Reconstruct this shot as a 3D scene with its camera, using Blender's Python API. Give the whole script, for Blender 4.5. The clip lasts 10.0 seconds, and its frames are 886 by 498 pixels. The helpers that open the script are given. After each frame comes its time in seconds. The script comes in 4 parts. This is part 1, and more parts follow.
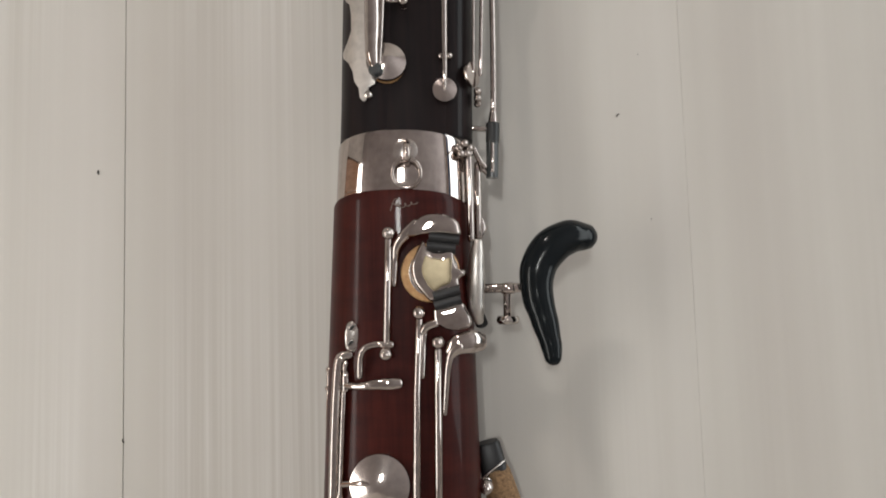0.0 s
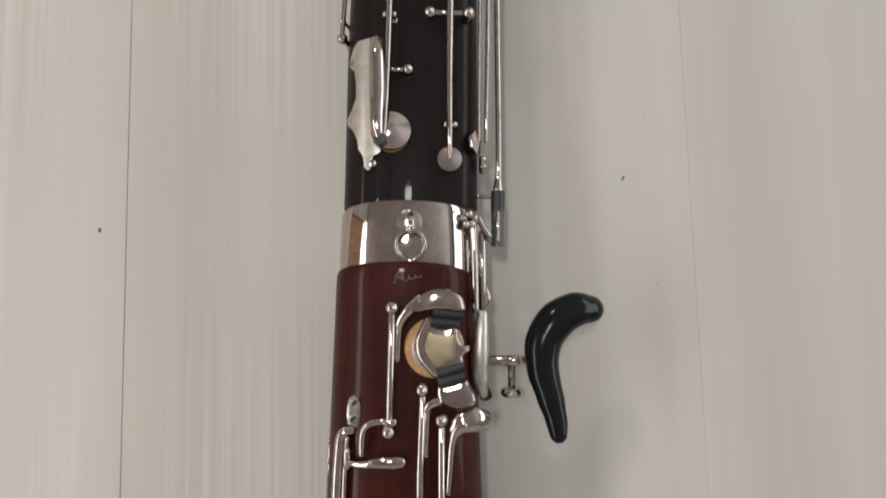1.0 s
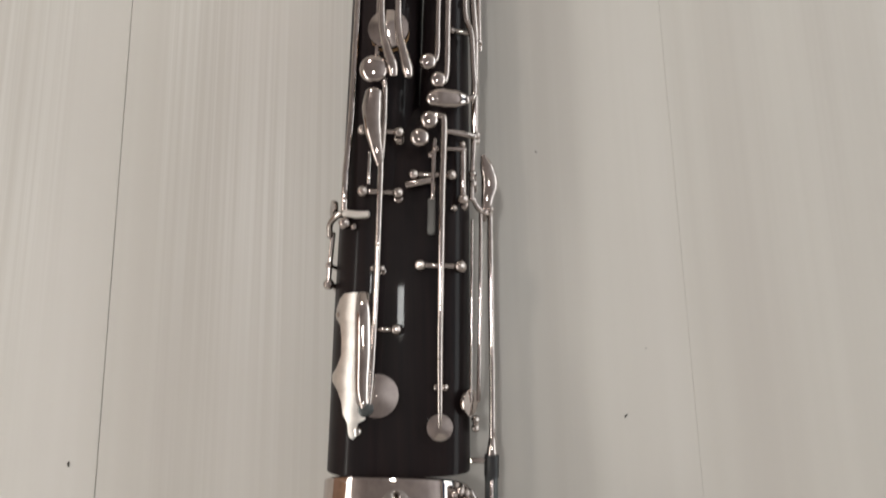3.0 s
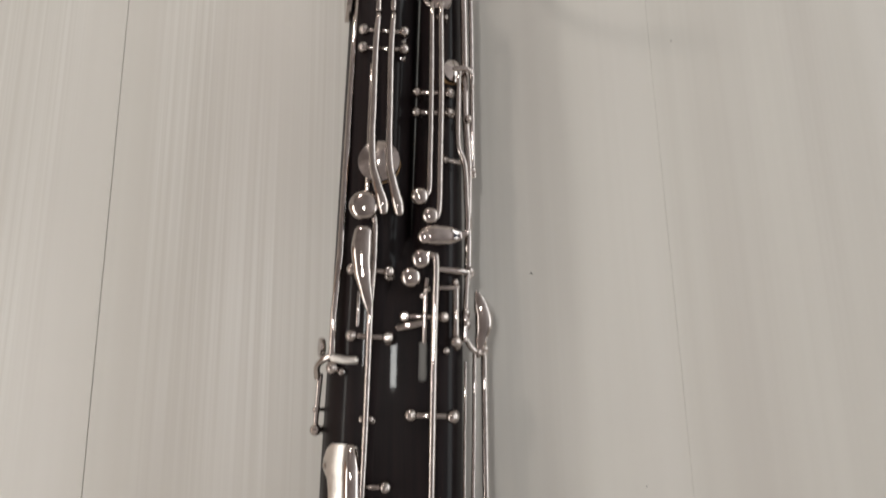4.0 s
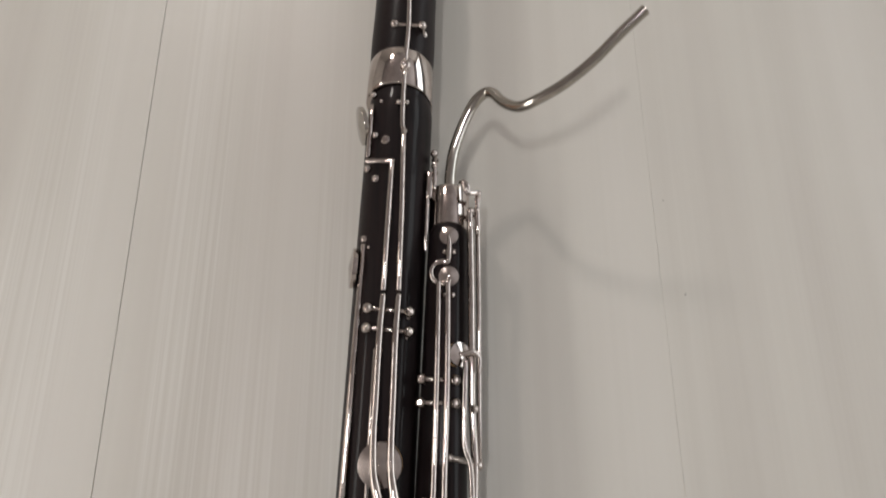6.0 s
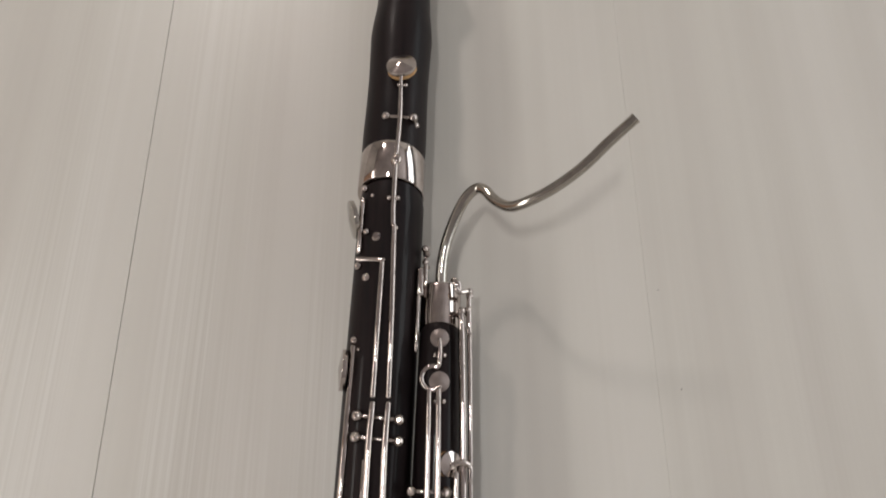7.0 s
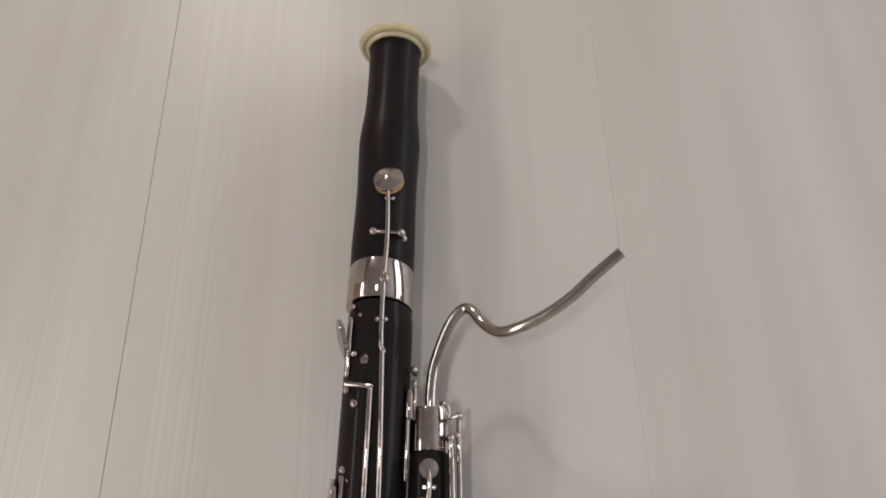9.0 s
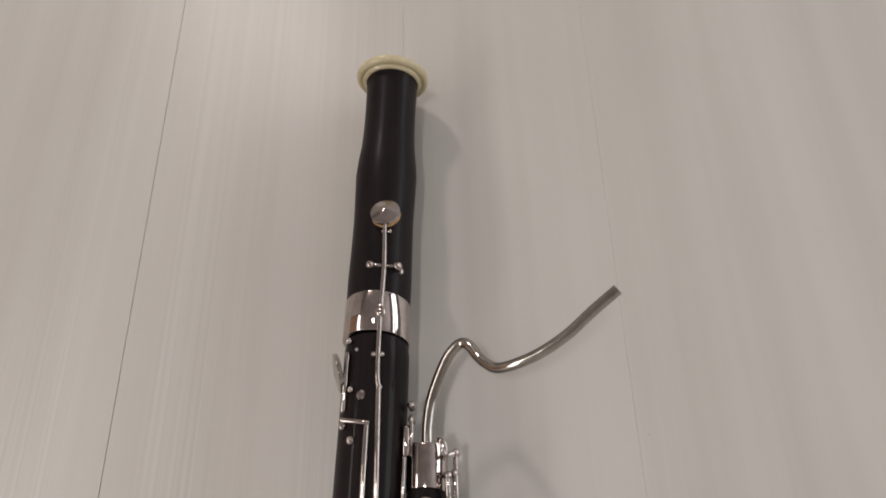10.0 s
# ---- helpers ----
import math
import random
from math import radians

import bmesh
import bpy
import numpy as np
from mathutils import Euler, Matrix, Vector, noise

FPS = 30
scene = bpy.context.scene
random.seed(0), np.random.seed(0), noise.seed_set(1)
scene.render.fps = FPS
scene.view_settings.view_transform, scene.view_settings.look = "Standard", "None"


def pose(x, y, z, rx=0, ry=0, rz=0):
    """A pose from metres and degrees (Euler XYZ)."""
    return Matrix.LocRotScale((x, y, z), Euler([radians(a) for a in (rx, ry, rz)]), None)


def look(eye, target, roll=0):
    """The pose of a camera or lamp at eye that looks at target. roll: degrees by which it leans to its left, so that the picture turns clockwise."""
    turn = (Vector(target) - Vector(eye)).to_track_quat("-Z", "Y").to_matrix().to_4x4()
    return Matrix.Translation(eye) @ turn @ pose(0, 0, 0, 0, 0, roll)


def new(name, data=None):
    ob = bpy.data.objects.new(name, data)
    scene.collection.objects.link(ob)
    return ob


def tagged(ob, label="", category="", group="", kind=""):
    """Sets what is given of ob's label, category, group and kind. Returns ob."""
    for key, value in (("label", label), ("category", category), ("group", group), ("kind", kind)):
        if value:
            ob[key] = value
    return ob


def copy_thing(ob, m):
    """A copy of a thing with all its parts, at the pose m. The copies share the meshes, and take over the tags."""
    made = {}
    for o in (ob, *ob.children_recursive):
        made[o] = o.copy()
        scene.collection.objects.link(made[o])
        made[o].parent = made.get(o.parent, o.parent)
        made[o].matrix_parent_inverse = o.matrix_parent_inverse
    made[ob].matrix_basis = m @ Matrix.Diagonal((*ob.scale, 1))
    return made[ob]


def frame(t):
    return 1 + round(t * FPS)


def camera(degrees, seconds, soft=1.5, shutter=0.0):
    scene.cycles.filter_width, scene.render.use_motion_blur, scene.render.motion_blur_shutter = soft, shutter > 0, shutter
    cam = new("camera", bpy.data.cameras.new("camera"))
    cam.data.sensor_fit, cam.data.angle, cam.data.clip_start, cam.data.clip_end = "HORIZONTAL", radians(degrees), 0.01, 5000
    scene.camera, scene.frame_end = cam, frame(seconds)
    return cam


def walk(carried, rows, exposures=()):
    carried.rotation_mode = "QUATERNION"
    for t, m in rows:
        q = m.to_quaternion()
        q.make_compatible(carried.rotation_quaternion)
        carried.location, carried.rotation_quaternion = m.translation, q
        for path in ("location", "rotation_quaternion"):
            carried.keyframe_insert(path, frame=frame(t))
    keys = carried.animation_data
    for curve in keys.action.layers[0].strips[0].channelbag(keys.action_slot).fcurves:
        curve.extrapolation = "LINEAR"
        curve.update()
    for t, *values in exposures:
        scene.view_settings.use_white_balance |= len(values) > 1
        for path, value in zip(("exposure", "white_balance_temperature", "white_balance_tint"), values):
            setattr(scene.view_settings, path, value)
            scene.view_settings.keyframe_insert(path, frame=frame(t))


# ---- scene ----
cam = camera(76.3, 10.0, soft=1.85, shutter=0.5)
walk(cam, [
    (0, pose(0.0363, 0.3313, 0.4331, 3.62, 2.57, -1.70)),
    (0.5, pose(0.0352, 0.3463, 0.4317, 4.20, 2.58, -1.42)),
    (1, pose(0.0350, 0.3710, 0.4315, 4.75, 2.62, -1.33)),
    (1.5, pose(0.0381, 0.3995, 0.4274, 6.21, 2.61, -1.30)),
    (2, pose(0.0416, 0.4345, 0.4262, 7.96, 2.77, -1.34)),
    (2.5, pose(0.0430, 0.4746, 0.4260, 8.64, 2.85, -1.18)),
    (4, pose(0.0504, 0.5962, 0.4262, 10.97, 2.51, -1.18)),
    (4.5, pose(0.0513, 0.6474, 0.4307, 11.47, 2.65, -1.24)),
    (5, pose(0.0511, 0.6891, 0.4366, 13.01, 2.86, -1.06)),
    (5.5, pose(0.0535, 0.7268, 0.4405, 14.01, 3.27, -0.53)),
    (6, pose(0.0533, 0.7606, 0.4455, 15.80, 2.84, -0.28)),
    (7.5, pose(0.0681, 0.8445, 0.4646, 17.65, 3.21, -0.62)),
    (8, pose(0.0717, 0.8630, 0.4713, 18.17, 3.29, -0.97)),
    (8.5, pose(0.0743, 0.8796, 0.4758, 18.57, 3.38, -1.26)),
    (9, pose(0.0746, 0.8950, 0.4791, 19.04, 3.49, -1.18)),
    (9.5, pose(0.0764, 0.9038, 0.4832, 20.00, 3.58, -1.40)),
    (10, pose(0.0769, 0.9090, 0.4839, 20.50, 3.42, -1.34)),
], [(0, -0.04, 6500, 8), (2.5, -0.02, 6500, 8), (6, -0.14, 6490, 9), (7.5, -0.20, 6540, 10), (10, -0.29, 6550, 12.5)])

# ---- light ----
world = bpy.data.worlds.new("room_air")
scene.world = world
world.use_nodes = True
wn = world.node_tree
sky = wn.nodes.new("ShaderNodeTexSky")
sky.sky_type, sky.sun_disc = "NISHITA", False
sky.sun_elevation, sky.sun_rotation = radians(38), radians(-20)
wn.links.new(sky.outputs[0], wn.nodes["Background"].inputs[0])
wn.nodes["Background"].inputs[1].default_value = 0.05


def area_lamp(name, power, size, color, m, size_y=None):
    lamp = bpy.data.lights.new(name, "AREA")
    lamp.energy, lamp.size, lamp.color = power, size, color
    if size_y:
        lamp.shape, lamp.size_y = "RECTANGLE", size_y
    else:
        lamp.shape = "DISK"
    ob = new(name, lamp)
    ob.matrix_world = m
    return tagged(ob, kind="structure")


# added overhead light, standing in for a torch carried with the camera
ceiling_glow = area_lamp("torch_stand_in_light", 9.5, 0.13, (0.985, 0.985, 0.97), pose(-0.22, 0.72, 2.33), 0.26)
# unseen source added in the west for the soft shadows to the right
wall_glow = area_lamp("west_fill_light", 34, 3.0, (0.96, 0.98, 0.97), look((-2.8, -0.10, 2.0), (0.0, 0.1, 0)), 0.7)
# a round lamp at the far end of the room throws the bocal's long faint shadow
round_glow = area_lamp("round_lamp_light", 27, 0.35, (1.0, 0.91, 0.86), look((-1.25, 3.62, 2.22), (0.2, 0.2, 0)))
# ambient fill from an added, unseen window, tilted up at the ceiling
east_glow = area_lamp("east_fill_light", 104, 4.2, (0.95, 0.985, 0.985), look((2.95, 1.6, 1.25), (2.15, 1.6, 1.83)), 1.8)

# ---- materials ----


def material(name, color=(0.8, 0.8, 0.8), rough=0.5, metal=0.0, coat=0.0, coat_rough=0.05, ior=1.5, spec=0.5):
    m = bpy.data.materials.new(name)
    m.use_nodes = True
    b = m.node_tree.nodes["Principled BSDF"]
    b.inputs["Base Color"].default_value = (*color, 1)
    b.inputs["Roughness"].default_value = rough
    b.inputs["Metallic"].default_value = metal
    b.inputs["Coat Weight"].default_value = coat
    b.inputs["Coat Roughness"].default_value = coat_rough
    b.inputs["IOR"].default_value = ior
    b.inputs["Specular IOR Level"].default_value = spec
    b.inputs["Coat IOR"].default_value = 1.42
    return m


def node(m, kind, **inputs):
    n = m.node_tree.nodes.new(kind)
    for key, value in inputs.items():
        n.inputs[key.replace("_", " ")].default_value = value
    return n


def link(m, a, b):
    m.node_tree.links.new(a, b)


def coords(m, scale):
    t = node(m, "ShaderNodeTexCoord")
    s = node(m, "ShaderNodeMapping", Scale=scale)
    link(m, t.outputs["Object"], s.inputs[0])
    return s.outputs[0]


def ramp(m, fac, stops):
    r = node(m, "ShaderNodeValToRGB")
    e = r.color_ramp.elements
    while len(e) < len(stops):
        e.new(0.5)
    for k, (p, c) in zip(e, stops):
        k.position, k.color = p, (*c, 1)
    link(m, fac, r.inputs[0])
    return r.outputs[0]


def noise_of(m, scale, size, detail=4.0, rough=0.55):
    n = node(m, "ShaderNodeTexNoise", Scale=size, Detail=detail, Roughness=rough)
    link(m, coords(m, scale), n.inputs["Vector"])
    return n.outputs[0]


def bsdf(m):
    return m.node_tree.nodes["Principled BSDF"]


def mix(m, kind, fac, a, b):
    n = m.node_tree.nodes.new("ShaderNodeMix")
    n.data_type, n.blend_type = "RGBA", kind
    for value, i in ((fac, 0), (a, 6), (b, 7)):
        if isinstance(value, (int, float)):
            n.inputs[i].default_value = value
        elif isinstance(value, tuple):
            n.inputs[i].default_value = (*value, 1)
        else:
            link(m, value, n.inputs[i])
    return n.outputs[2]


def bump(m, height, strength, distance):
    b = node(m, "ShaderNodeBump", Strength=strength, Distance=distance)
    link(m, height, b.inputs["Height"])
    link(m, b.outputs[0], bsdf(m).inputs["Normal"])


def silver_material(name, color, rough, spread):
    m = material(name, color, rough, 1.0)
    smudge = noise_of(m, (1, 1, 1), 55, 5)
    link(m, ramp(m, smudge, [(0.35, (rough,) * 3), (0.75, (rough + spread,) * 3)]), bsdf(m).inputs["Roughness"])
    tarnish = noise_of(m, (1, 1, 1), 160, 3)
    dark = tuple(c * 0.82 for c in color)
    link(m, ramp(m, tarnish, [(0.3, dark), (0.6, color)]), bsdf(m).inputs["Base Color"])
    return m


silver = silver_material("silver_plate", (0.52, 0.46, 0.43), 0.03, 0.06)
dull_silver = silver_material("worn_silver", (0.56, 0.515, 0.48), 0.15, 0.14)
bocal_silver = silver_material("bocal_silver", (0.46, 0.43, 0.39), 0.06, 0.10)

# turned key cups: fine circular tool marks
turned = silver_material("turned_silver", (0.55, 0.49, 0.46), 0.11, 0.06)
satin_silver = silver_material("satin_silver", (0.66, 0.62, 0.58), 0.34, 0.10)
bsdf(turned).inputs["Anisotropic"].default_value = 0.6
tangent = node(turned, "ShaderNodeTangent")
tangent.direction_type, tangent.axis = "RADIAL", "Z"
link(turned, tangent.outputs[0], bsdf(turned).inputs["Tangent"])

# red-brown stained maple under lacquer
maple = material("red_stained_maple", rough=0.45, coat=0.15, spec=0.12, coat_rough=0.05)
flame = noise_of(maple, (26, 95, 26), 1.0, 4, 0.6)
grain = noise_of(maple, (420, 14, 420), 1.0, 4)
flamed = ramp(maple, flame, [(0.3, (0.033, 0.0050, 0.0038)), (0.7, (0.058, 0.0088, 0.0060))])
link(maple, mix(maple, "MULTIPLY", 0.55, flamed, ramp(maple, grain, [(0.35, (0.45, 0.4, 0.4)), (0.6, (1, 1, 1))])), bsdf(maple).inputs["Base Color"])
bump(maple, grain, 0.04, 0.0004)

# nearly black stained joints under lacquer
ebony = material("black_stained_maple", rough=0.45, coat=0.14, spec=0.08, coat_rough=0.04)
grain = noise_of(ebony, (260, 10, 260), 1.0, 4)
link(ebony, ramp(ebony, grain, [(0.3, (0.0088, 0.0070, 0.0077)), (0.7, (0.0160, 0.0102, 0.0102))]), bsdf(ebony).inputs["Base Color"])
bump(ebony, grain, 0.03, 0.0004)

# the bell's coat is set duller than the joints' to lose a lamp highlight
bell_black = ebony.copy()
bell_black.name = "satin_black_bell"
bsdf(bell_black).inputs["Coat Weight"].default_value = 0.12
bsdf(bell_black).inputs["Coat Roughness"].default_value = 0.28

rubber = material("black_rubber", (0.012, 0.012, 0.013), 0.42)
grime = noise_of(rubber, (1, 1, 1), 240, 4)
bump(rubber, grime, 0.12, 0.0004)
resin = material("glossy_black_resin", (0.0060, 0.0080, 0.0095), 0.2, coat=0.05, coat_rough=0.04, spec=0.17)
smear = noise_of(resin, (1, 1, 1), 60, 5)
link(resin, ramp(resin, smear, [(0.3, (0.12,) * 3), (0.75, (0.26,) * 3)]), bsdf(resin).inputs["Roughness"])
leather = material("tan_pad_leather", (0.52, 0.30, 0.13), 0.6)
link(leather, ramp(leather, noise_of(leather, (1, 1, 1), 300, 4), [(0.3, (0.42, 0.22, 0.09)), (0.7, (0.60, 0.37, 0.17))]), bsdf(leather).inputs["Base Color"])
mirror_tan = silver_material("reflected_tan", (0.34, 0.285, 0.19), 0.36, 0.12)
ivory = material("ivory_plastic", (0.72, 0.62, 0.38), 0.28, coat=0.3)
link(ivory, ramp(ivory, noise_of(ivory, (1, 1, 1), 70, 4), [(0.3, (0.48, 0.40, 0.23)), (0.7, (0.64, 0.56, 0.37))]), bsdf(ivory).inputs["Base Color"])
cork = material("cork", (0.36, 0.2, 0.09), 0.85)
link(cork, ramp(cork, noise_of(cork, (1, 1, 1), 420, 6, 0.7), [(0.35, (0.10, 0.055, 0.028)), (0.6, (0.30, 0.18, 0.09))]), bsdf(cork).inputs["Base Color"])
bump(cork, noise_of(cork, (1, 1, 1), 420, 6, 0.7), 0.4, 0.001)
smoke_plastic = material("smoke_grey_sleeve", (0.05, 0.054, 0.055), 0.25, coat=0.2)
engraving = material("pale_engraving", (0.17, 0.13, 0.11), 0.5, 0.4)
steel = material("grey_spring_steel", (0.10, 0.095, 0.09), 0.45, 1.0)
dirt = material("dark_crumb", (0.07, 0.06, 0.05), 0.9)
link(dirt, ramp(dirt, noise_of(dirt, (1, 1, 1), 900, 3), [(0.3, (0.03, 0.026, 0.022)), (0.7, (0.09, 0.08, 0.07))]), bsdf(dirt).inputs["Base Color"])
gap_dark = material("joint_shadow", (0.16, 0.145, 0.13), 0.8)
link(gap_dark, ramp(gap_dark, noise_of(gap_dark, (6, 30, 6), 1.0, 4), [(0.3, (0.17, 0.155, 0.14)), (0.7, (0.32, 0.295, 0.27))]), bsdf(gap_dark).inputs["Base Color"])

# off-white laminate with fine lengthwise streaks, gathered in bands
laminate = material("white_oak_laminate", rough=0.42)
wide = noise_of(laminate, (9, 0.35, 9), 1.0, 4, 0.5)
mid = noise_of(laminate, (60, 0.5, 60), 1.0, 3, 0.5)
fine = noise_of(laminate, (270, 1.1, 270), 1.0, 3, 0.6)
where = noise_of(laminate, (8, 1.1, 8), 1.3, 3, 0.55)
cloud = noise_of(laminate, (5, 3, 5), 1.0, 4)
base = ramp(laminate, wide, [(0.32, (0.505, 0.475, 0.440)), (0.5, (0.560, 0.535, 0.495)), (0.68, (0.600, 0.575, 0.540))])
base = mix(laminate, "MULTIPLY", 0.32, base, ramp(laminate, mid, [(0.3, (0.90, 0.89, 0.88)), (0.65, (1, 1, 1))]))
base = mix(laminate, "MULTIPLY", 0.5, base, ramp(laminate, cloud, [(0.3, (0.93, 0.91, 0.90)), (0.7, (1, 1, 0.985))]))
place = node(laminate, "ShaderNodeSeparateXYZ")
link(laminate, coords(laminate, (1, 1, 1)), place.inputs[0])
reach = node(laminate, "ShaderNodeMapRange", From_Min=-0.5, From_Max=0.5)
link(laminate, place.outputs[0], reach.inputs[0])
lanes = ramp(laminate, reach.outputs[0], [(0.0, (0.4,) * 3), (0.225, (0.7,) * 3), (0.238, (0.05,) * 3), (0.292, (0.05,) * 3), (0.305, (1.0,) * 3), (0.40, (1.0,) * 3), (0.50, (0.4,) * 3), (0.58, (0.12,) * 3), (1.0, (0.10,) * 3)])
band = ramp(laminate, where, [(0.40, (0.15, 0.15, 0.15)), (0.58, (1, 1, 1))])
band = mix(laminate, "MULTIPLY", 1.0, band, lanes)
along = node(laminate, "ShaderNodeMapRange", From_Min=-0.2, From_Max=1.4)
link(laminate, place.outputs[1], along.inputs[0])
band = mix(laminate, "MULTIPLY", 1.0, band, ramp(laminate, along.outputs[0], [(0.0, (1.0,) * 3), (0.27, (1.0,) * 3), (0.36, (0.25,) * 3), (0.43, (0.3,) * 3), (0.52, (1.0,) * 3), (0.68, (1.0,) * 3), (0.8, (0.40,) * 3), (1.0, (0.40,) * 3)]))
streak = ramp(laminate, fine, [(0.40, (0.0, 0.0, 0.0)), (0.66, (1, 1, 1))])
base = mix(laminate, "MIX", mix(laminate, "MULTIPLY", 1.0, band, mix(laminate, "MULTIPLY", 1.0, streak, (0.62, 0.62, 0.62))), base, (0.72, 0.705, 0.675))
link(laminate, base, bsdf(laminate).inputs["Base Color"])
bump(laminate, fine, 0.06, 0.0004)

wall_paint = material("warm_wall_paint", (0.56, 0.53, 0.50), 0.8)
link(wall_paint, ramp(wall_paint, noise_of(wall_paint, (1, 1, 1), 5, 6), [(0.3, (0.52, 0.49, 0.46)), (0.7, (0.60, 0.57, 0.54))]), bsdf(wall_paint).inputs["Base Color"])
ceiling_paint = material("ceiling_paint", (0.46, 0.44, 0.45), 0.85)
link(ceiling_paint, ramp(ceiling_paint, noise_of(ceiling_paint, (1, 1, 1), 4, 6), [(0.3, (0.34, 0.315, 0.32)), (0.7, (0.41, 0.38, 0.385))]), bsdf(ceiling_paint).inputs["Base Color"])
frame_paint = material("white_frame_paint", (0.74, 0.73, 0.70), 0.4)
dark_wood = material("dark_brown_wood", (0.10, 0.055, 0.035), 0.45)
link(dark_wood, ramp(dark_wood, noise_of(dark_wood, (40, 40, 2), 1.0, 5), [(0.3, (0.07, 0.036, 0.022)), (0.7, (0.14, 0.078, 0.05))]), bsdf(dark_wood).inputs["Base Color"])
door_wood = material("orange_brown_door_wood", (0.42, 0.20, 0.09), 0.4, coat=0.2)
link(door_wood, ramp(door_wood, noise_of(door_wood, (40, 40, 1.5), 1.0, 5), [(0.3, (0.36, 0.20, 0.12)), (0.7, (0.52, 0.31, 0.20))]), bsdf(door_wood).inputs["Base Color"])
lamp_glass = material("lamp_diffuser", (0.9, 0.88, 0.84), 0.5)
bsdf(lamp_glass).inputs["Emission Color"].default_value = (1.0, 0.92, 0.82, 1)
bsdf(lamp_glass).inputs["Emission Strength"].default_value = 6.0

# ---- mesh helpers ----


def shown(name, bm, mat, parent=None, label="", smooth=True):
    me = bpy.data.meshes.new(name)
    bmesh.ops.recalc_face_normals(bm, faces=bm.faces)
    bm.to_mesh(me)
    bm.free()
    me.materials.append(mat)
    for f in me.polygons:
        f.use_smooth = smooth
    ob = new(name, me)
    if smooth:
        me.set_sharp_from_angle(angle=radians(38))
    if parent:
        ob.parent = parent
    if label:
        ob["label"] = label
    return ob


def part(name, bm, mat, parent, label="", smooth=True):
    return shown(name, bm, mat, parent, label, smooth)


def rings(bm, loops, closed_ends=True):
    """Skin a list of vertex-coordinate loops of equal length."""
    made = [[bm.verts.new(p) for p in loop] for loop in loops]
    n = len(made[0])
    for a, b in zip(made, made[1:]):
        for i in range(n):
            bm.faces.new((a[i], a[(i + 1) % n], b[(i + 1) % n], b[i]))
    if closed_ends:
        bm.faces.new(made[0][::-1])
        bm.faces.new(made[-1])
    return made


def smooth_path(points, values, steps):
    """Catmull-Rom through the points, with the values carried along."""
    pts = [Vector(p) for p in points]
    if len(pts) < 3 or steps < 2:
        return pts, list(values)
    out, vals = [], []
    for i in range(len(pts) - 1):
        a, b, c, d = pts[max(i - 1, 0)], pts[i], pts[i + 1], pts[min(i + 2, len(pts) - 1)]
        for k in range(steps):
            u = k / steps
            out.append(0.5 * (2 * b + (c - a) * u + (2 * a - 5 * b + 4 * c - d) * u * u + (3 * b - a - 3 * c + d) * u ** 3))
            vals.append(values[i] + (values[i + 1] - values[i]) * (u * u * (3 - 2 * u)))
    return out + [pts[-1]], vals + [values[-1]]


def sweep(bm, points, radius, sides=12, steps=6, flat=1.0, dome=True):
    """A round or flattened bar along a path; radius is one value or one a point. flat scales it across the height."""
    values = list(radius) if isinstance(radius, (list, tuple)) else [radius] * len(points)
    pts, vals = smooth_path(points, values, steps)
    loops = []
    side = None
    for i, p in enumerate(pts):
        way = (pts[min(i + 1, len(pts) - 1)] - pts[max(i - 1, 0)]).normalized()
        ref = Vector((0, 0, 1)) if abs(way.z) < 0.9 else Vector((0, 1, 0))
        s = way.cross(ref).normalized()
        if side and s.dot(side) < 0:
            s = -s
        side = s
        up = s.cross(way).normalized()
        if up.z < 0:
            up = -up
        ends = []
        if dome and i == 0:
            ends = [(-0.97, 0.24), (-0.85, 0.5), (-0.5, 0.86)]
        loop = lambda q, r: [q + s * (math.cos(a) * r) + up * (math.sin(a) * r * flat) for a in [2 * math.pi * k / sides for k in range(sides)]]
        for back, k in ends:
            loops.append(loop(p + way * back * vals[i] * (0.6 if dome is True else dome), vals[i] * k))
        loops.append(loop(p, vals[i]))
        if dome and i == len(pts) - 1:
            for ahead, k in ((0.5, 0.86), (0.85, 0.5), (0.97, 0.24)):
                loops.append(loop(p + way * ahead * vals[i] * (0.6 if dome is True else dome), vals[i] * k))
    rings(bm, loops)


def bar(name, points, radius, parent, mat=None, label="", **more):
    bm = bmesh.new()
    slim = 0.88 if mat is None else 1.0
    sweep(bm, points, [r * slim for r in radius] if isinstance(radius, (list, tuple)) else radius * slim, **more)
    return part(name, bm, mat or silver, parent, label)


def lathe(bm, a, b, profile, sides=64, oval=None):
    """Turn a profile of (metres along from a towards b, radius); oval gives (half width, half height) factors and a squareness.
    A third value in the profile leans that ring back below its crown."""
    a, b = Vector(a), Vector(b)
    way = (b - a).normalized()
    s = way.cross(Vector((0, 0, 1))).normalized() if abs(way.z) < 0.95 else Vector((1, 0, 0))
    up = s.cross(way).normalized()
    loops = []
    for d, r, *more in profile:
        loop = []
        lean = more[0] if more else 0.0
        for k in range(sides):
            t = 2 * math.pi * k / sides
            c, n = math.cos(t), math.sin(t)
            if oval:
                e = 2 / oval[2]
                c = math.copysign(abs(c) ** e, c) * oval[0]
                n = math.copysign(abs(n) ** e, n) * oval[1]
            drop = lean * (n - (oval[1] if oval else 1.0)) * r
            loop.append(a + way * (d + drop) + s * (c * r) + up * (n * r))
        loops.append(loop)
    rings(bm, loops)


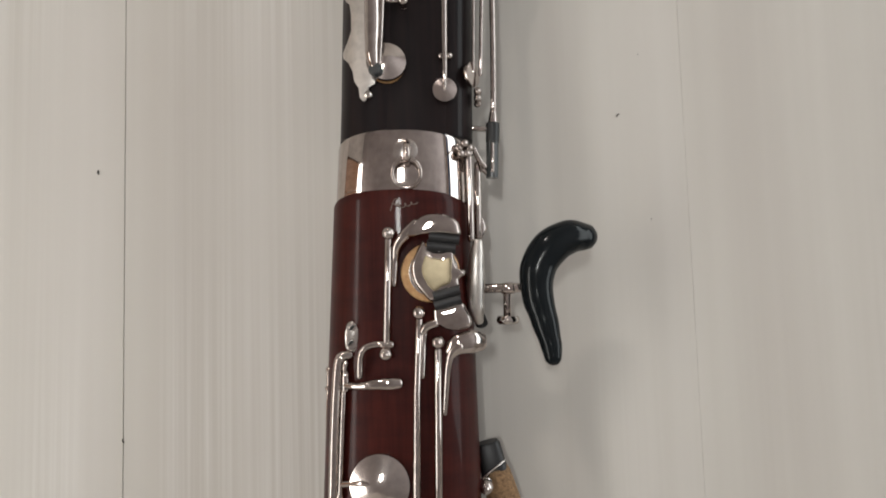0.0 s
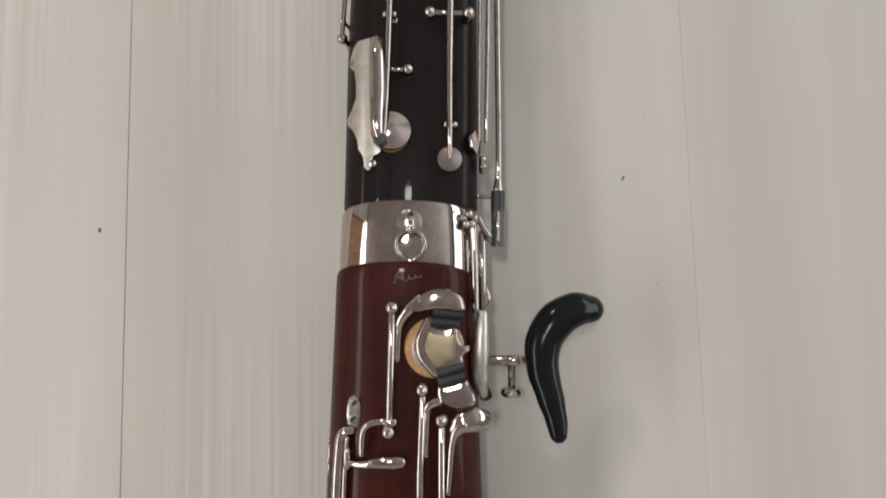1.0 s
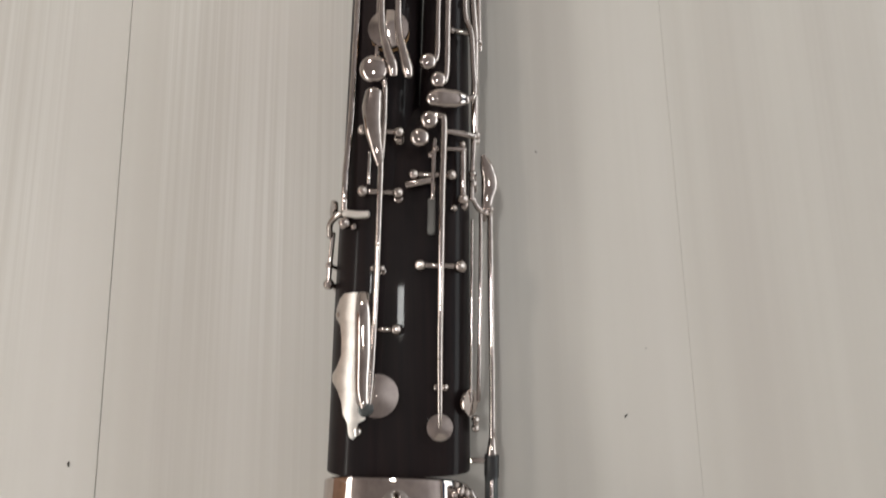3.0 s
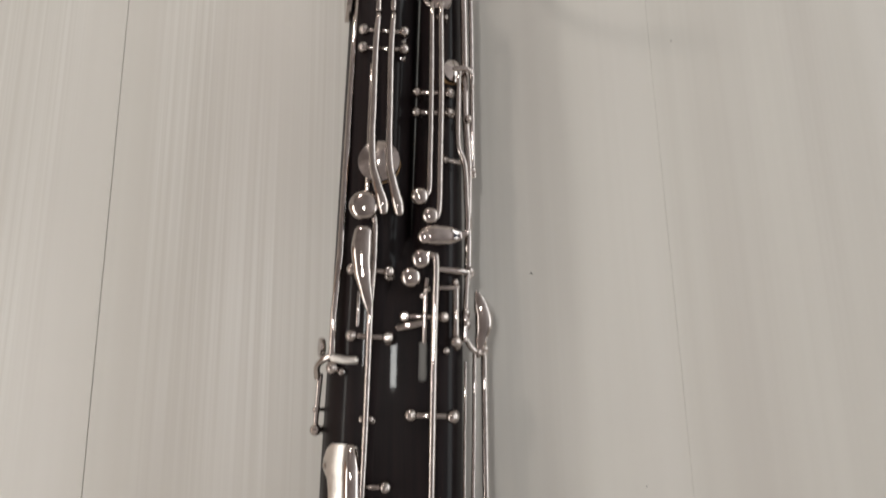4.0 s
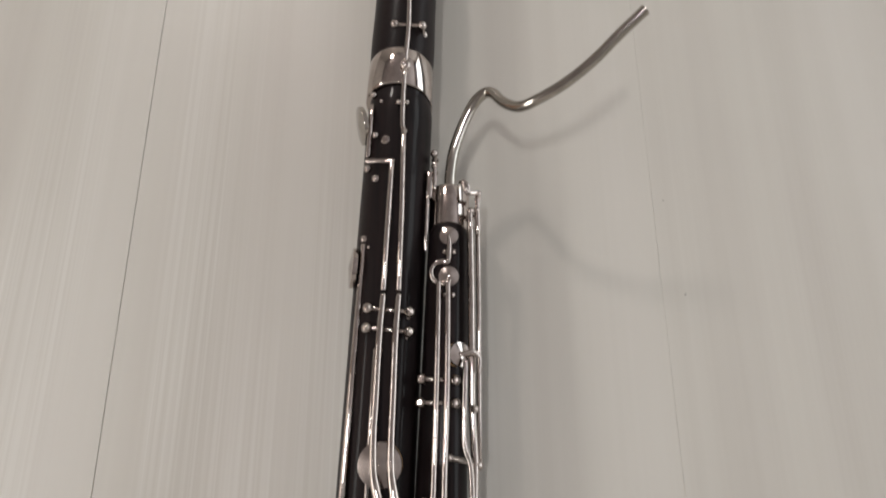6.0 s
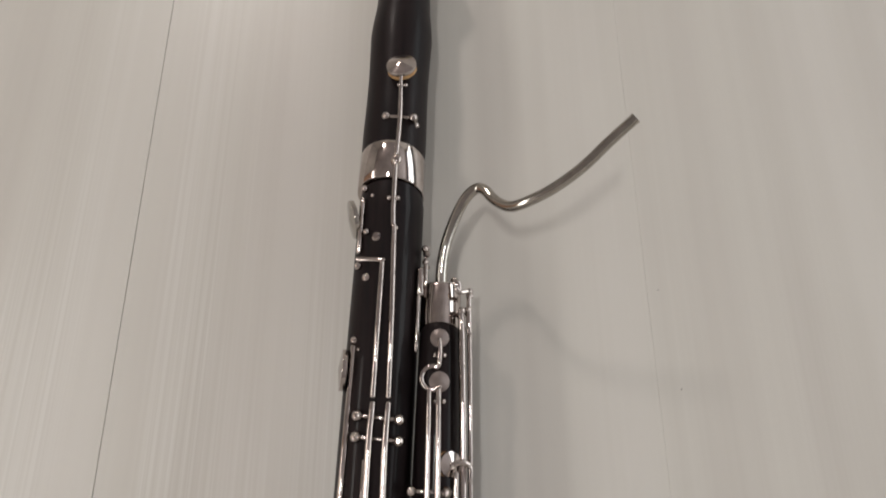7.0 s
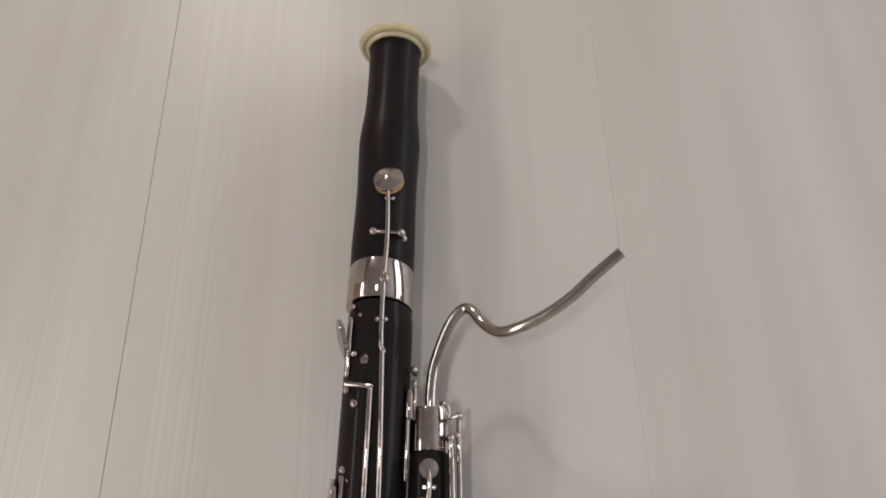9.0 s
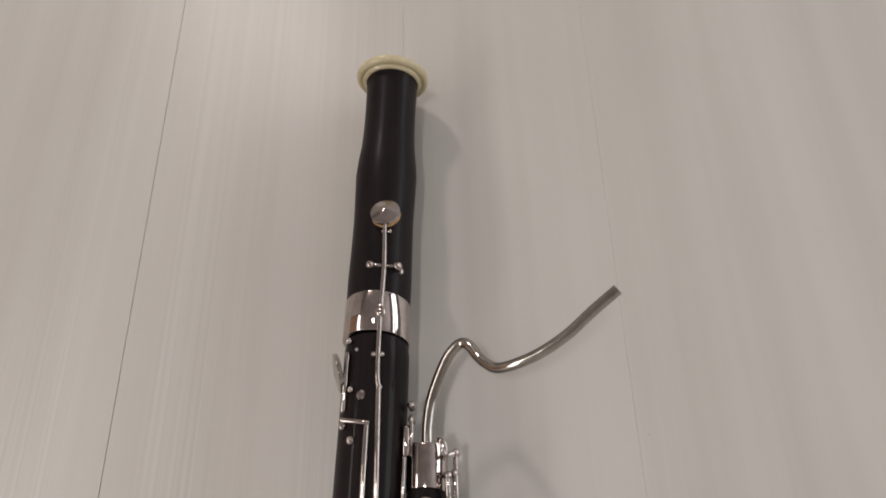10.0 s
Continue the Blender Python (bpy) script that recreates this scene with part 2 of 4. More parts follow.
def ball(bm, c, r, sides=14, squash=1.0, top=8):
    c = Vector(c)
    loops = []
    for i in range(1, top):
        t = math.pi * i / top
        loops.append([c + Vector((math.sin(t) * r * math.cos(2 * math.pi * k / sides), math.sin(t) * r * math.sin(2 * math.pi * k / sides), -math.cos(t) * r * squash)) for k in range(sides)])
    rings(bm, loops)


def post(c, foot, parent, r=0.0034, toward=(0, 0)):
    """A ball-headed pillar: a slim waisted stem from the wood up to the ball at c, leaning in to the foot."""
    bm = bmesh.new()
    c = Vector(c)
    r *= 1.28 if r > 0.0028 else 1.1
    base = Vector((c.x + toward[0], c.y + toward[1] - 0.0012, foot))
    ball(bm, c, r)
    sweep(bm, [base, base.lerp(c, 0.3), base.lerp(c, 0.75), c], [r * 1.0, r * 0.55, r * 0.5, r * 0.8], sides=10, steps=3, dome=False)
    ball(bm, (base.x, base.y, foot + r * 0.45), r * 0.95, 12, 0.6, 6)
    ball(bm, c + Vector((0, 0, r * 0.88)), r * 0.42, 8, 0.6, 5)
    return part("post", bm, silver, parent)


def disc(c, normal, profile, mat, name, parent, label="", sides=40):
    """A turned piece round a normal, its profile given from the underside to the crown."""
    bm = bmesh.new()
    c, normal = Vector(c), Vector(normal).normalized()
    s = normal.cross(Vector((0, 1, 0.01))).normalized()
    up = s.cross(normal).normalized()
    rings(bm, [[c + normal * d + s * (r * math.cos(2 * math.pi * k / sides)) + up * (r * math.sin(2 * math.pi * k / sides)) for k in range(sides)] for d, r in profile])
    return part(name, bm, mat, parent, label)


def pad_cup(c, r, parent, normal=(0, 0, 1), deep=0.0035, pad=True, mat=None):
    """A conical turned key cup with its leather pad below; a plain polished one is flatter."""
    cone = 0.30 if mat is None else 0.12
    cup = disc(c, normal, [(-deep, r * 0.93), (-deep * 0.9, r * 0.985), (-deep * 0.15, r), (0.0, r * 0.985), (r * cone * 0.54, r * 0.5), (r * cone, r * 0.05)], mat or turned, "pad_cup", parent)
    if pad:
        n = Vector(normal).normalized()
        disc(Vector(c) - n * deep, normal, [(-0.0035, r * 0.90), (-0.003, r * 0.97), (-0.0006, r * 0.97), (-0.0002, r * 0.8)], leather, "pad", parent, "tan leather pad")
    return cup


def dome_touch(c, r, parent, squash=0.42, name="touch"):
    bm = bmesh.new()
    ball(bm, c, r, 24, squash, 12)
    return part(name, bm, silver, parent)


def slab(bm, outline, z0, z1, round_by=0.12):
    """A plate over an outline in plan; its upper rim is drawn in for a soft edge."""
    n = len(outline)
    pts, _ = smooth_path([(p[0], p[1], 0) for p in outline + outline[:1]], [0] * (n + 1), 4)
    pts = pts[:-1]
    cx = sum(p.x for p in pts) / len(pts)
    cy = sum(p.y for p in pts) / len(pts)
    loop = lambda k, z: [(cx + (p.x - cx) * k, cy + (p.y - cy) * k, p.z + z) for p in pts]
    t = z1 - z0
    rings(bm, [loop(0.96, z0), loop(1.0, z0 + t * 0.3), loop(1.0, z0 + t * 0.6), loop(1 - round_by * 0.35, z0 + t * 0.80), loop(1 - round_by, z0 + t * 0.95), loop(1 - round_by * 2.2, z1), loop(0.35, z1 + t * 0.05)])


# ---- the floor ----
floor = tagged(new("floor"), "off-white wood-grain laminate floor with thin dark joints", "floor", kind="structure")


def board(x0, x1, y0, y1):
    bm = bmesh.new()
    e, zt, zb = 0.0002, 0.0, -0.010
    lo = [(x0, y0), (x1, y0), (x1, y1), (x0, y1)]
    inner = [(x0 + e, y0 + e), (x1 - e, y0 + e), (x1 - e, y1 - e), (x0 + e, y1 - e)]
    rings(bm, [[(x, y, zb) for x, y in lo], [(x, y, zt - e) for x, y in lo], [(x, y, zt) for x, y in inner]])
    return part("plank", bm, laminate, floor, smooth=False)


seams = [(-2.984 + 0.25 * k, 0.0003) for k in range(11)] + [(-0.2342, 0.00028), (0.0155, 0.00006), (0.2050, 0.00005)] + [(0.70 + 0.25 * k, 0.0003) for k in range(10)]
for (x0, g0), (x1, g1) in zip(seams, seams[1:]):
    board(x0 + g0, x1 - g1, -1.6, 4.0)
bm = bmesh.new()
bmesh.ops.create_cube(bm, size=1, matrix=Matrix.Translation((0, 1.2, -0.03)) @ Matrix.Diagonal((6.2, 5.6, 0.04, 1)))
part("underlay", bm, gap_dark, floor, "dark underlay in the joints", smooth=False)

# ---- the room round it ----


def block(name, c, size, mat, label, category, kind="structure", parent=None):
    bm = bmesh.new()
    bmesh.ops.create_cube(bm, size=1, matrix=Matrix.Translation(c) @ Matrix.Diagonal((*size, 1)))
    ob = shown(name, bm, mat, parent, label, smooth=False)
    return tagged(ob, category=category, kind=kind) if not parent else ob


# the opening is made for the added window
east = tagged(new("wall_east"), "warm beige painted wall with an added window opening", "wall", kind="structure")
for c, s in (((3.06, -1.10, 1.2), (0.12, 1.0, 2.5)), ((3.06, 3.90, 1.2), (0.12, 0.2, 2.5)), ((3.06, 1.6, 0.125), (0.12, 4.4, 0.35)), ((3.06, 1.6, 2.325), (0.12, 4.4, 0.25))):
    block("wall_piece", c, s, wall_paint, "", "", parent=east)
block("wall_north", (0, 4.06, 1.2), (6.0, 0.12, 2.5), wall_paint, "plain warm beige painted wall", "wall")
block("wall_south", (0, -1.66, 1.2), (6.0, 0.12, 2.5), wall_paint, "plain warm beige painted wall", "wall")
block("ceiling", (0, 1.2, 2.46), (6.24, 5.84, 0.1), ceiling_paint, "plain pale grey painted ceiling", "ceiling")
block("wall_west", (-3.06, 1.2, 1.2), (0.12, 5.6, 2.5), wall_paint, "plain warm beige painted wall", "wall")

# ---- the bassoon ----
bassoon = tagged(new("bassoon"), "bassoon with red-brown boot, black joints, silver keys, lying on floor", "bassoon")


def bass_x(y):
    return 0.043 * (y - 1.0)


def bass_z(y):
    return 0.040 - 0.0058 * (y - 0.44)


def wing_x(y):
    return 0.0224 + 0.035 * (y - 0.44)


def boot_x(y):
    return -0.0082 + 0.021 * (y - 0.39)


# boot: a tapering oval block of stained maple with a silver band on top
bm = bmesh.new()
lathe(bm, (boot_x(0.0), -0.0025, 0.0435), (boot_x(0.3935), 0.3935, 0.0425),
      [(0.0, 0.90), (0.003, 0.97), (0.008, 1.16), (0.12, 1.14), (0.20, 1.118), (0.30, 1.055, 0.10), (0.390, 1.0, 0.26), (0.3945, 0.998, 0.26), (0.3962, 0.982, 0.26)], 96, (0.0472, 0.0345, 2.25))
boot = part("boot_joint", bm, maple, bassoon, "red-brown flamed maple boot joint under lacquer")
bm = bmesh.new()
lathe(bm, (boot_x(0.0), -0.012, 0.0435), (boot_x(0.02), 0.02, 0.0435), [(0, 0.8), (0.004, 1.1), (0.010, 1.19), (0.034, 1.19), (0.0365, 1.17)], 64, (0.0472, 0.0345, 2.25))
part("boot_cap", bm, silver, boot, "silver boot cap")
bm = bmesh.new()
lathe(bm, (-0.0066, 0.3910, 0.0425), (-0.0050, 0.4332, 0.0402),
      [(0.0, 0.96, 0.26), (0.0004, 0.985, 0.26), (0.0012, 0.992, 0.26), (0.0395, 0.992, 0.26), (0.0408, 0.985, 0.26), (0.0414, 0.955, 0.26), (0.0416, 0.9, 0.26)], 96, (0.0472, 0.0328, 2.25))
band = part("boot_band", bm, silver, boot, "wide polished silver band")
# rests under the boot
for y in (0.06, 0.30):
    disc((boot_x(y), y, 0.0065), (0, 0, 1), [(-0.0065, 0.010), (-0.0055, 0.013), (0.001, 0.013), (0.0045, 0.010)], silver, "rear_key_cup", boot)

# bass joint (long joint) and wing joint, socketed in the band
bm = bmesh.new()
lathe(bm, (bass_x(0.43), 0.4320, bass_z(0.43) - 0.001), (bass_x(1.01), 1.01, bass_z(1.01)),
      [(0.0, 0.0266), (0.10, 0.0266), (0.30, 0.0263), (0.45, 0.0262), (0.548, 0.0258), (0.5640, 0.0257, 0.26), (0.5665, 0.0250, 0.26), (0.5705, 0.0248, 0.26)], 72)
bass = part("bass_joint", bm, ebony, bassoon, "black-brown lacquered bass joint")
bm = bmesh.new()
lathe(bm, (wing_x(0.43), 0.4320, 0.040), (wing_x(0.925), 0.925, 0.040),
      [(0.0, 0.0205), (0.08, 0.0198), (0.20, 0.0186), (0.33, 0.0165), (0.440, 0.0153, 0.1), (0.4565, 0.0151, 0.35), (0.4585, 0.0147, 0.35), (0.4610, 0.0135, 0.35)], 64)
wing = part("wing_joint", bm, ebony, bassoon, "black-brown lacquered wing joint")
# the wing's broad foot, which fills the space beside the bass joint above the band
bm = bmesh.new()
lathe(bm, (-0.0042, 0.4320, 0.0385), (0.0030, 0.688, 0.0375),
      [(0.0, 0.99), (0.004, 0.995), (0.10, 0.985), (0.17, 0.955), (0.20, 0.90), (0.225, 0.76), (0.242, 0.52), (0.250, 0.25)], 80, (0.0470, 0.0258, 2.35))
part("wing_foot", bm, ebony, wing)
bm = bmesh.new()
lathe(bm, (wing_x(0.8915), 0.8915, 0.040), (wing_x(0.93), 0.93, 0.040),
      [(0.0, 0.0146, 0.35), (0.0006, 0.0153, 0.35), (0.0290, 0.0153), (0.0302, 0.0146), (0.0304, 0.0085), (0.024, 0.0075)], 56)
part("wing_band", bm, silver, wing, "polished silver wing socket band")

# bell with silver band, swelling and ivory rim
bm = bmesh.new()
a, b = (bass_x(1.0035) - 0.0014, 1.0035, bass_z(1.0035)), (bass_x(1.25) - 0.0012, 1.25, bass_z(1.25) + 0.0012)
lathe(bm, a, b, [(0.0, 0.0250, 0.26), (0.0006, 0.0265, 0.26), (0.0012, 0.0269, 0.26), (0.0310, 0.0269, 0.26), (0.0318, 0.0265, 0.26), (0.0322, 0.0255, 0.26)], 72)
part("bell_band", bm, silver, bassoon, "polished silver bell band")
bm = bmesh.new()
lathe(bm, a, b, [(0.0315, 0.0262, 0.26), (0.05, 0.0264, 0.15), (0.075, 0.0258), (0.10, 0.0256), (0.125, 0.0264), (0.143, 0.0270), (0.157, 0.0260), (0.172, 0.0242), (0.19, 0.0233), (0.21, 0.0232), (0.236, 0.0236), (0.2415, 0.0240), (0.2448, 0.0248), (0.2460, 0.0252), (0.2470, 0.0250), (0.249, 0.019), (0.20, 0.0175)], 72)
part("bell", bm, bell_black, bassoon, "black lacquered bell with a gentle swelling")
bm = bmesh.new()
lathe(bm, a, b, [(0.2436, 0.0236), (0.2434, 0.0256), (0.2440, 0.0266), (0.2452, 0.0271), (0.2462, 0.0280), (0.2454, 0.0300), (0.2458, 0.0320), (0.2472, 0.0336), (0.2494, 0.0343), (0.2516, 0.0338), (0.2532, 0.0314), (0.2536, 0.0250), (0.2526, 0.0195), (0.250, 0.0188)], 72)
part("bell_rim", bm, ivory, bassoon, "cream ivory-coloured bell rim")

# bocal: bent silver tube
bocal_points = [(0.0384, 0.900, 0.042), (0.0394, 0.9230, 0.0440), (0.0400, 0.9340, 0.0455), (0.0428, 0.9503, 0.0485), (0.0488, 0.9664, 0.0535), (0.0563, 0.9810, 0.0590), (0.0631, 0.9885, 0.0630), (0.0691, 0.9907, 0.0660), (0.0741, 0.9873, 0.0690), (0.0788, 0.9801, 0.0720), (0.0846, 0.9737, 0.0760), (0.0923, 0.9693, 0.0810), (0.1038, 0.9701, 0.0890), (0.1207, 0.9754, 0.0990), (0.1389, 0.9854, 0.1100), (0.1551, 0.9982, 0.1200), (0.1700, 1.0090, 0.1290)]
bm = bmesh.new()
sweep(bm, bocal_points, [0.0045 - 0.0008 * i / 16 for i in range(17)], 20, 5, dome=False)
bocal = part("bocal", bm, bocal_silver, bassoon, "bent tarnished silver bocal without a reed")
d = (Vector(bocal_points[-1]) - Vector(bocal_points[-2])).normalized()
disc(Vector(bocal_points[-1]) + d * 0.0002, d, [(-0.0008, 0.0039), (0.0006, 0.0039), (0.0006, 0.0030), (-0.003, 0.0028)], bocal_silver, "tip_ring", bocal, sides=24)
# black disc painted for the shade inside the hollow tip
disc(Vector(bocal_points[-1]) + d * 0.0005, d, [(-0.002, 0.0024), (0.0003, 0.0028)], rubber, "bore_shade", bocal, "black disc for the shade inside the bore", sides=20)

# hand rest on its stem
bm = bmesh.new()
sweep(bm, [(0.1132, 0.3606, 0.0590), (0.1023, 0.3603, 0.0620), (0.0902, 0.3535, 0.0640), (0.0818, 0.3407, 0.0650), (0.0806, 0.3241, 0.0660), (0.0841, 0.3077, 0.0680), (0.0872, 0.2933, 0.0700), (0.0880, 0.2846, 0.0720)], [0.0092, 0.0114, 0.0123, 0.0117, 0.0103, 0.0088, 0.0070, 0.0056], 24, 8, flat=0.9, dome=1.0)
rest = part("hand_rest", bm, resin, bassoon, "glossy black curved hand rest")
bar("stem", [(0.0472, 0.3284, 0.0550), (0.0720, 0.3284, 0.0580)], 0.0037, rest, label="silver stem")
bar("stem_collar", [(0.0591, 0.3280, 0.0560), (0.0658, 0.3282, 0.0570)], 0.0045, rest)
bar("screw_shank", [(0.0620, 0.3261, 0.0560), (0.0617, 0.3087, 0.0520)], 0.0031, rest)
disc((0.0620, 0.3071, 0.0515), (0, -1, 0), [(-0.0030, 0.0045), (-0.0026, 0.0068), (-0.0008, 0.0078), (0.0010, 0.0078), (0.0026, 0.0066), (0.0032, 0.0040)], dull_silver, "thumb_screw", rest, sides=28)
# curved mounting plate on the boot's flank
bm = bmesh.new()
sweep(bm, [(0.0436, 0.3595, 0.0600), (0.0421, 0.3475, 0.0610), (0.0412, 0.3327, 0.0610), (0.0411, 0.3178, 0.0600), (0.0426, 0.3066, 0.0580)], [0.0034, 0.0052, 0.0062, 0.0054, 0.0030], 16, 6, flat=0.8)
part("mounting_plate", bm, satin_silver, rest, "silver saddle plate")
bm = bmesh.new()
sweep(bm, [(0.0422, 0.3146, 0.0550), (0.0445, 0.3047, 0.0540)], [0.003, 0.0042], 8, 2, flat=0.6)
part("mounting_wedge", bm, rubber, rest, "black rubber wedge")

# strap ring on the band
boss = disc((-0.0023, 0.4191, 0.0725), (0, 0.02, 1), [(-0.003, 0.0088), (0.0003, 0.0088), (0.0013, 0.0070), (0.0016, 0.002)], dull_silver, "ring_boss", band)
bm = bmesh.new()
sweep(bm, [(-0.0009, 0.4246, 0.0740), (0.0002, 0.4201, 0.0815), (0.0002, 0.4149, 0.0835), (-0.0002, 0.4116, 0.0805), (-0.0011, 0.4118, 0.0750)], 0.0024, 12, 6)
part("ring_loop", bm, silver, boss)
bm = bmesh.new()
c = Vector((-0.0008, 0.4037, 0.0800))
loop = [c + Vector((0.0091 * math.cos(t), 0.0094 * math.sin(t), -0.0030 * (1 - math.sin(t)) * 0.5)) for t in [2 * math.pi * k / 24 for k in range(25)]]
sweep(bm, loop, 0.0012, 10, 2, dome=False)
part("strap_ring", bm, silver, boss, "thin silver strap ring")

# unreadable maker's engraving on the boot
bm = bmesh.new()
scroll = [(-0.0118, 0.3798), (-0.0100, 0.3850), (-0.0086, 0.3872), (-0.0066, 0.3868), (-0.0064, 0.3848), (-0.0086, 0.3838), (-0.0108, 0.3846)]
for i in range(26):
    u = i / 25
    scroll.append((-0.0072 + 0.0120 * u + 0.0011 * math.cos(19 * u), 0.3822 + 0.0022 * u + 0.0014 * math.sin(19 * u) * (1 - 0.5 * u)))
sweep(bm, [(x, y, 0.0779) for x, y in scroll], 0.00028, 6, 3, flat=0.5)
part("engraving", bm, engraving, boot, "pale scratched maker's scroll")


def key(name="key", points=None, radius=0.0024, label="", **more):
    """A key: its rod or lever, to which touch, cup and posts are hung."""
    return bar(name, points, radius, bassoon, label=label, **more)


# ---- keys on the boot ----
k = key("key", [(-0.0124, 0.3609, 0.0845), (-0.0153, 0.2943, 0.0845)], 0.0026, sides=14)
post((-0.0121, 0.3647, 0.0855), 0.0725, k)
post((-0.0156, 0.2903, 0.0855), 0.0725, k)
bar("arm", [(-0.0101, 0.3323, 0.0825), (-0.0089, 0.3481, 0.0835), (-0.0074, 0.3564, 0.0855), (-0.0014, 0.3638, 0.0870), (0.0058, 0.3698, 0.0875)], [0.0018, 0.0021, 0.003, 0.0036, 0.004], k, flat=0.8)
bm = bmesh.new()
slab(bm, [(-0.0032, 0.3622, 0.0900), (0.0026, 0.3697, 0.0900), (0.0083, 0.3744, 0.0900), (0.0153, 0.3759, 0.0900), (0.0242, 0.3745, 0.0900), (0.0304, 0.3708, 0.0900), (0.0323, 0.3655, 0.0900), (0.0315, 0.3621, 0.0900), (0.0204, 0.3635, 0.0900), (0.0100, 0.3632, 0.0900), (0.0031, 0.3620, 0.0900)], 0.0830, 0.0900)
part("touch", bm, silver, k)
bar("roller", [(0.0129, 0.3620, 0.0860), (0.0316, 0.3594, 0.0850)], 0.0037, k, rubber, "black roller", sides=14, dome=False)
bar("roller", [(0.0113, 0.3561, 0.0860), (0.0290, 0.3539, 0.0850)], 0.0037, k, rubber, "black roller", sides=14, dome=False)

k = key("key", [(0.0335, 0.3388, 0.0830), (0.0263, 0.3400, 0.0830)], 0.0022)
disc((0.0128, 0.3396, 0.0800), (0, 0, 1), [(-0.004, 0.0175), (-0.003, 0.0185), (0.0006, 0.0185), (0.0014, 0.0176), (0.0016, 0.006)], leather, "pad", k, "tan leather pad")
disc((0.0150, 0.3398, 0.0825), (0, 0, 1), [(-0.002, 0.0150), (0.0006, 0.0155), (0.0012, 0.0140), (0.0014, 0.006)], dull_silver, "pad_cup", k)
bm = bmesh.new()
slab(bm, [(0.0087, 0.3599, 0.0875), (0.0103, 0.3543, 0.0875), (0.0200, 0.3519, 0.0875), (0.0270, 0.3531, 0.0875), (0.0282, 0.3468, 0.0875), (0.0301, 0.3419, 0.0875), (0.0345, 0.3383, 0.0875), (0.0306, 0.3349, 0.0875), (0.0304, 0.3287, 0.0875), (0.0227, 0.3283, 0.0875), (0.0142, 0.3216, 0.0875), (0.0081, 0.3266, 0.0875), (0.0025, 0.3347, 0.0875), (0.0013, 0.3441, 0.0875), (0.0043, 0.3517, 0.0875)], 0.0820, 0.0875, 0.10)
part("touch", bm, silver, k)
# tan inset puts the touch's yellowish reflection into a colour
bm = bmesh.new()
slab(bm, [(0.0102, 0.3501, 0.0879), (0.0199, 0.3477, 0.0879), (0.0261, 0.3482, 0.0879), (0.0266, 0.3406, 0.0879), (0.0257, 0.3330, 0.0879), (0.0201, 0.3304, 0.0879), (0.0151, 0.3278, 0.0879), (0.0098, 0.3342, 0.0879), (0.0076, 0.3419, 0.0879)], 0.0865, 0.0879, 0.10)
part("touch_reflection", bm, mirror_tan, k, "tan metal centre painted for the touch's warm reflection")

k = key("key", [(0.0054, 0.3107, 0.0845), (0.0027, 0.2647, 0.0845), (0.0009, 0.1975, 0.0845), (0.0001, 0.1777, 0.0845)], 0.0026, sides=14, steps=1)
post((0.0052, 0.3149, 0.0855), 0.0725, k)
bar("arm", [(0.0083, 0.3040, 0.0840), (0.0073, 0.2919, 0.0840), (0.0065, 0.2755, 0.0840)], [0.0024, 0.002, 0.0017], k)
bar("arm", [(0.0073, 0.3031, 0.0855), (0.0102, 0.3065, 0.0860), (0.0159, 0.3085, 0.0865)], [0.0026, 0.003, 0.003], k)
bm = bmesh.new()
slab(bm, [(0.0142, 0.3168, 0.0885), (0.0225, 0.3183, 0.0885), (0.0315, 0.3205, 0.0885), (0.0348, 0.3163, 0.0885), (0.0374, 0.3104, 0.0885), (0.0365, 0.3060, 0.0885), (0.0296, 0.3038, 0.0885), (0.0228, 0.3043, 0.0885), (0.0160, 0.3079, 0.0885), (0.0140, 0.3121, 0.0885)], 0.0820, 0.0885)
part("touch", bm, silver, k)
bar("roller", [(0.0146, 0.3243, 0.0860), (0.0307, 0.3287, 0.0850)], 0.0037, k, rubber, "black roller", sides=14, dome=False)
bar("roller", [(0.0151, 0.3188, 0.0860), (0.0315, 0.3228, 0.0850)], 0.0037, k, rubber, "black roller", sides=14, dome=False)

k = key("key", [(0.0162, 0.2915, 0.0825), (0.0135, 0.1766, 0.0825)], 0.0027, sides=14)
post((0.0164, 0.2965, 0.0835), 0.0705, k)
bar("arm", [(0.0192, 0.2525, 0.0815), (0.0207, 0.2674, 0.0825), (0.0222, 0.2812, 0.0835), (0.0249, 0.2902, 0.0845), (0.0303, 0.2942, 0.0845)], [0.0016, 0.0019, 0.0022, 0.003, 0.004], k)
bm = bmesh.new()
sweep(bm, [(0.0239, 0.2897, 0.0835), (0.0292, 0.2948, 0.0840), (0.0373, 0.2962, 0.0825), (0.0436, 0.2953, 0.0785)], [0.004, 0.0066, 0.0072, 0.0058], 16, 6, flat=0.5)
part("touch", bm, silver, k)

k = key("key", [(-0.0393, 0.2891, 0.0745), (-0.0460, 0.2873, 0.0755), (-0.0484, 0.2746, 0.0755), (-0.0508, 0.2361, 0.0755), (-0.0533, 0.1742, 0.0755)], [0.003, 0.0036, 0.0036, 0.0036, 0.0036], sides=14, steps=4)
bar("arm", [(-0.0425, 0.2852, 0.0765), (-0.0439, 0.2712, 0.0765), (-0.0472, 0.2087, 0.0765), (-0.0488, 0.1780, 0.0765)], 0.0019, k, steps=2)
post((-0.0429, 0.2752, 0.0755), 0.058, k, r=0.0028)
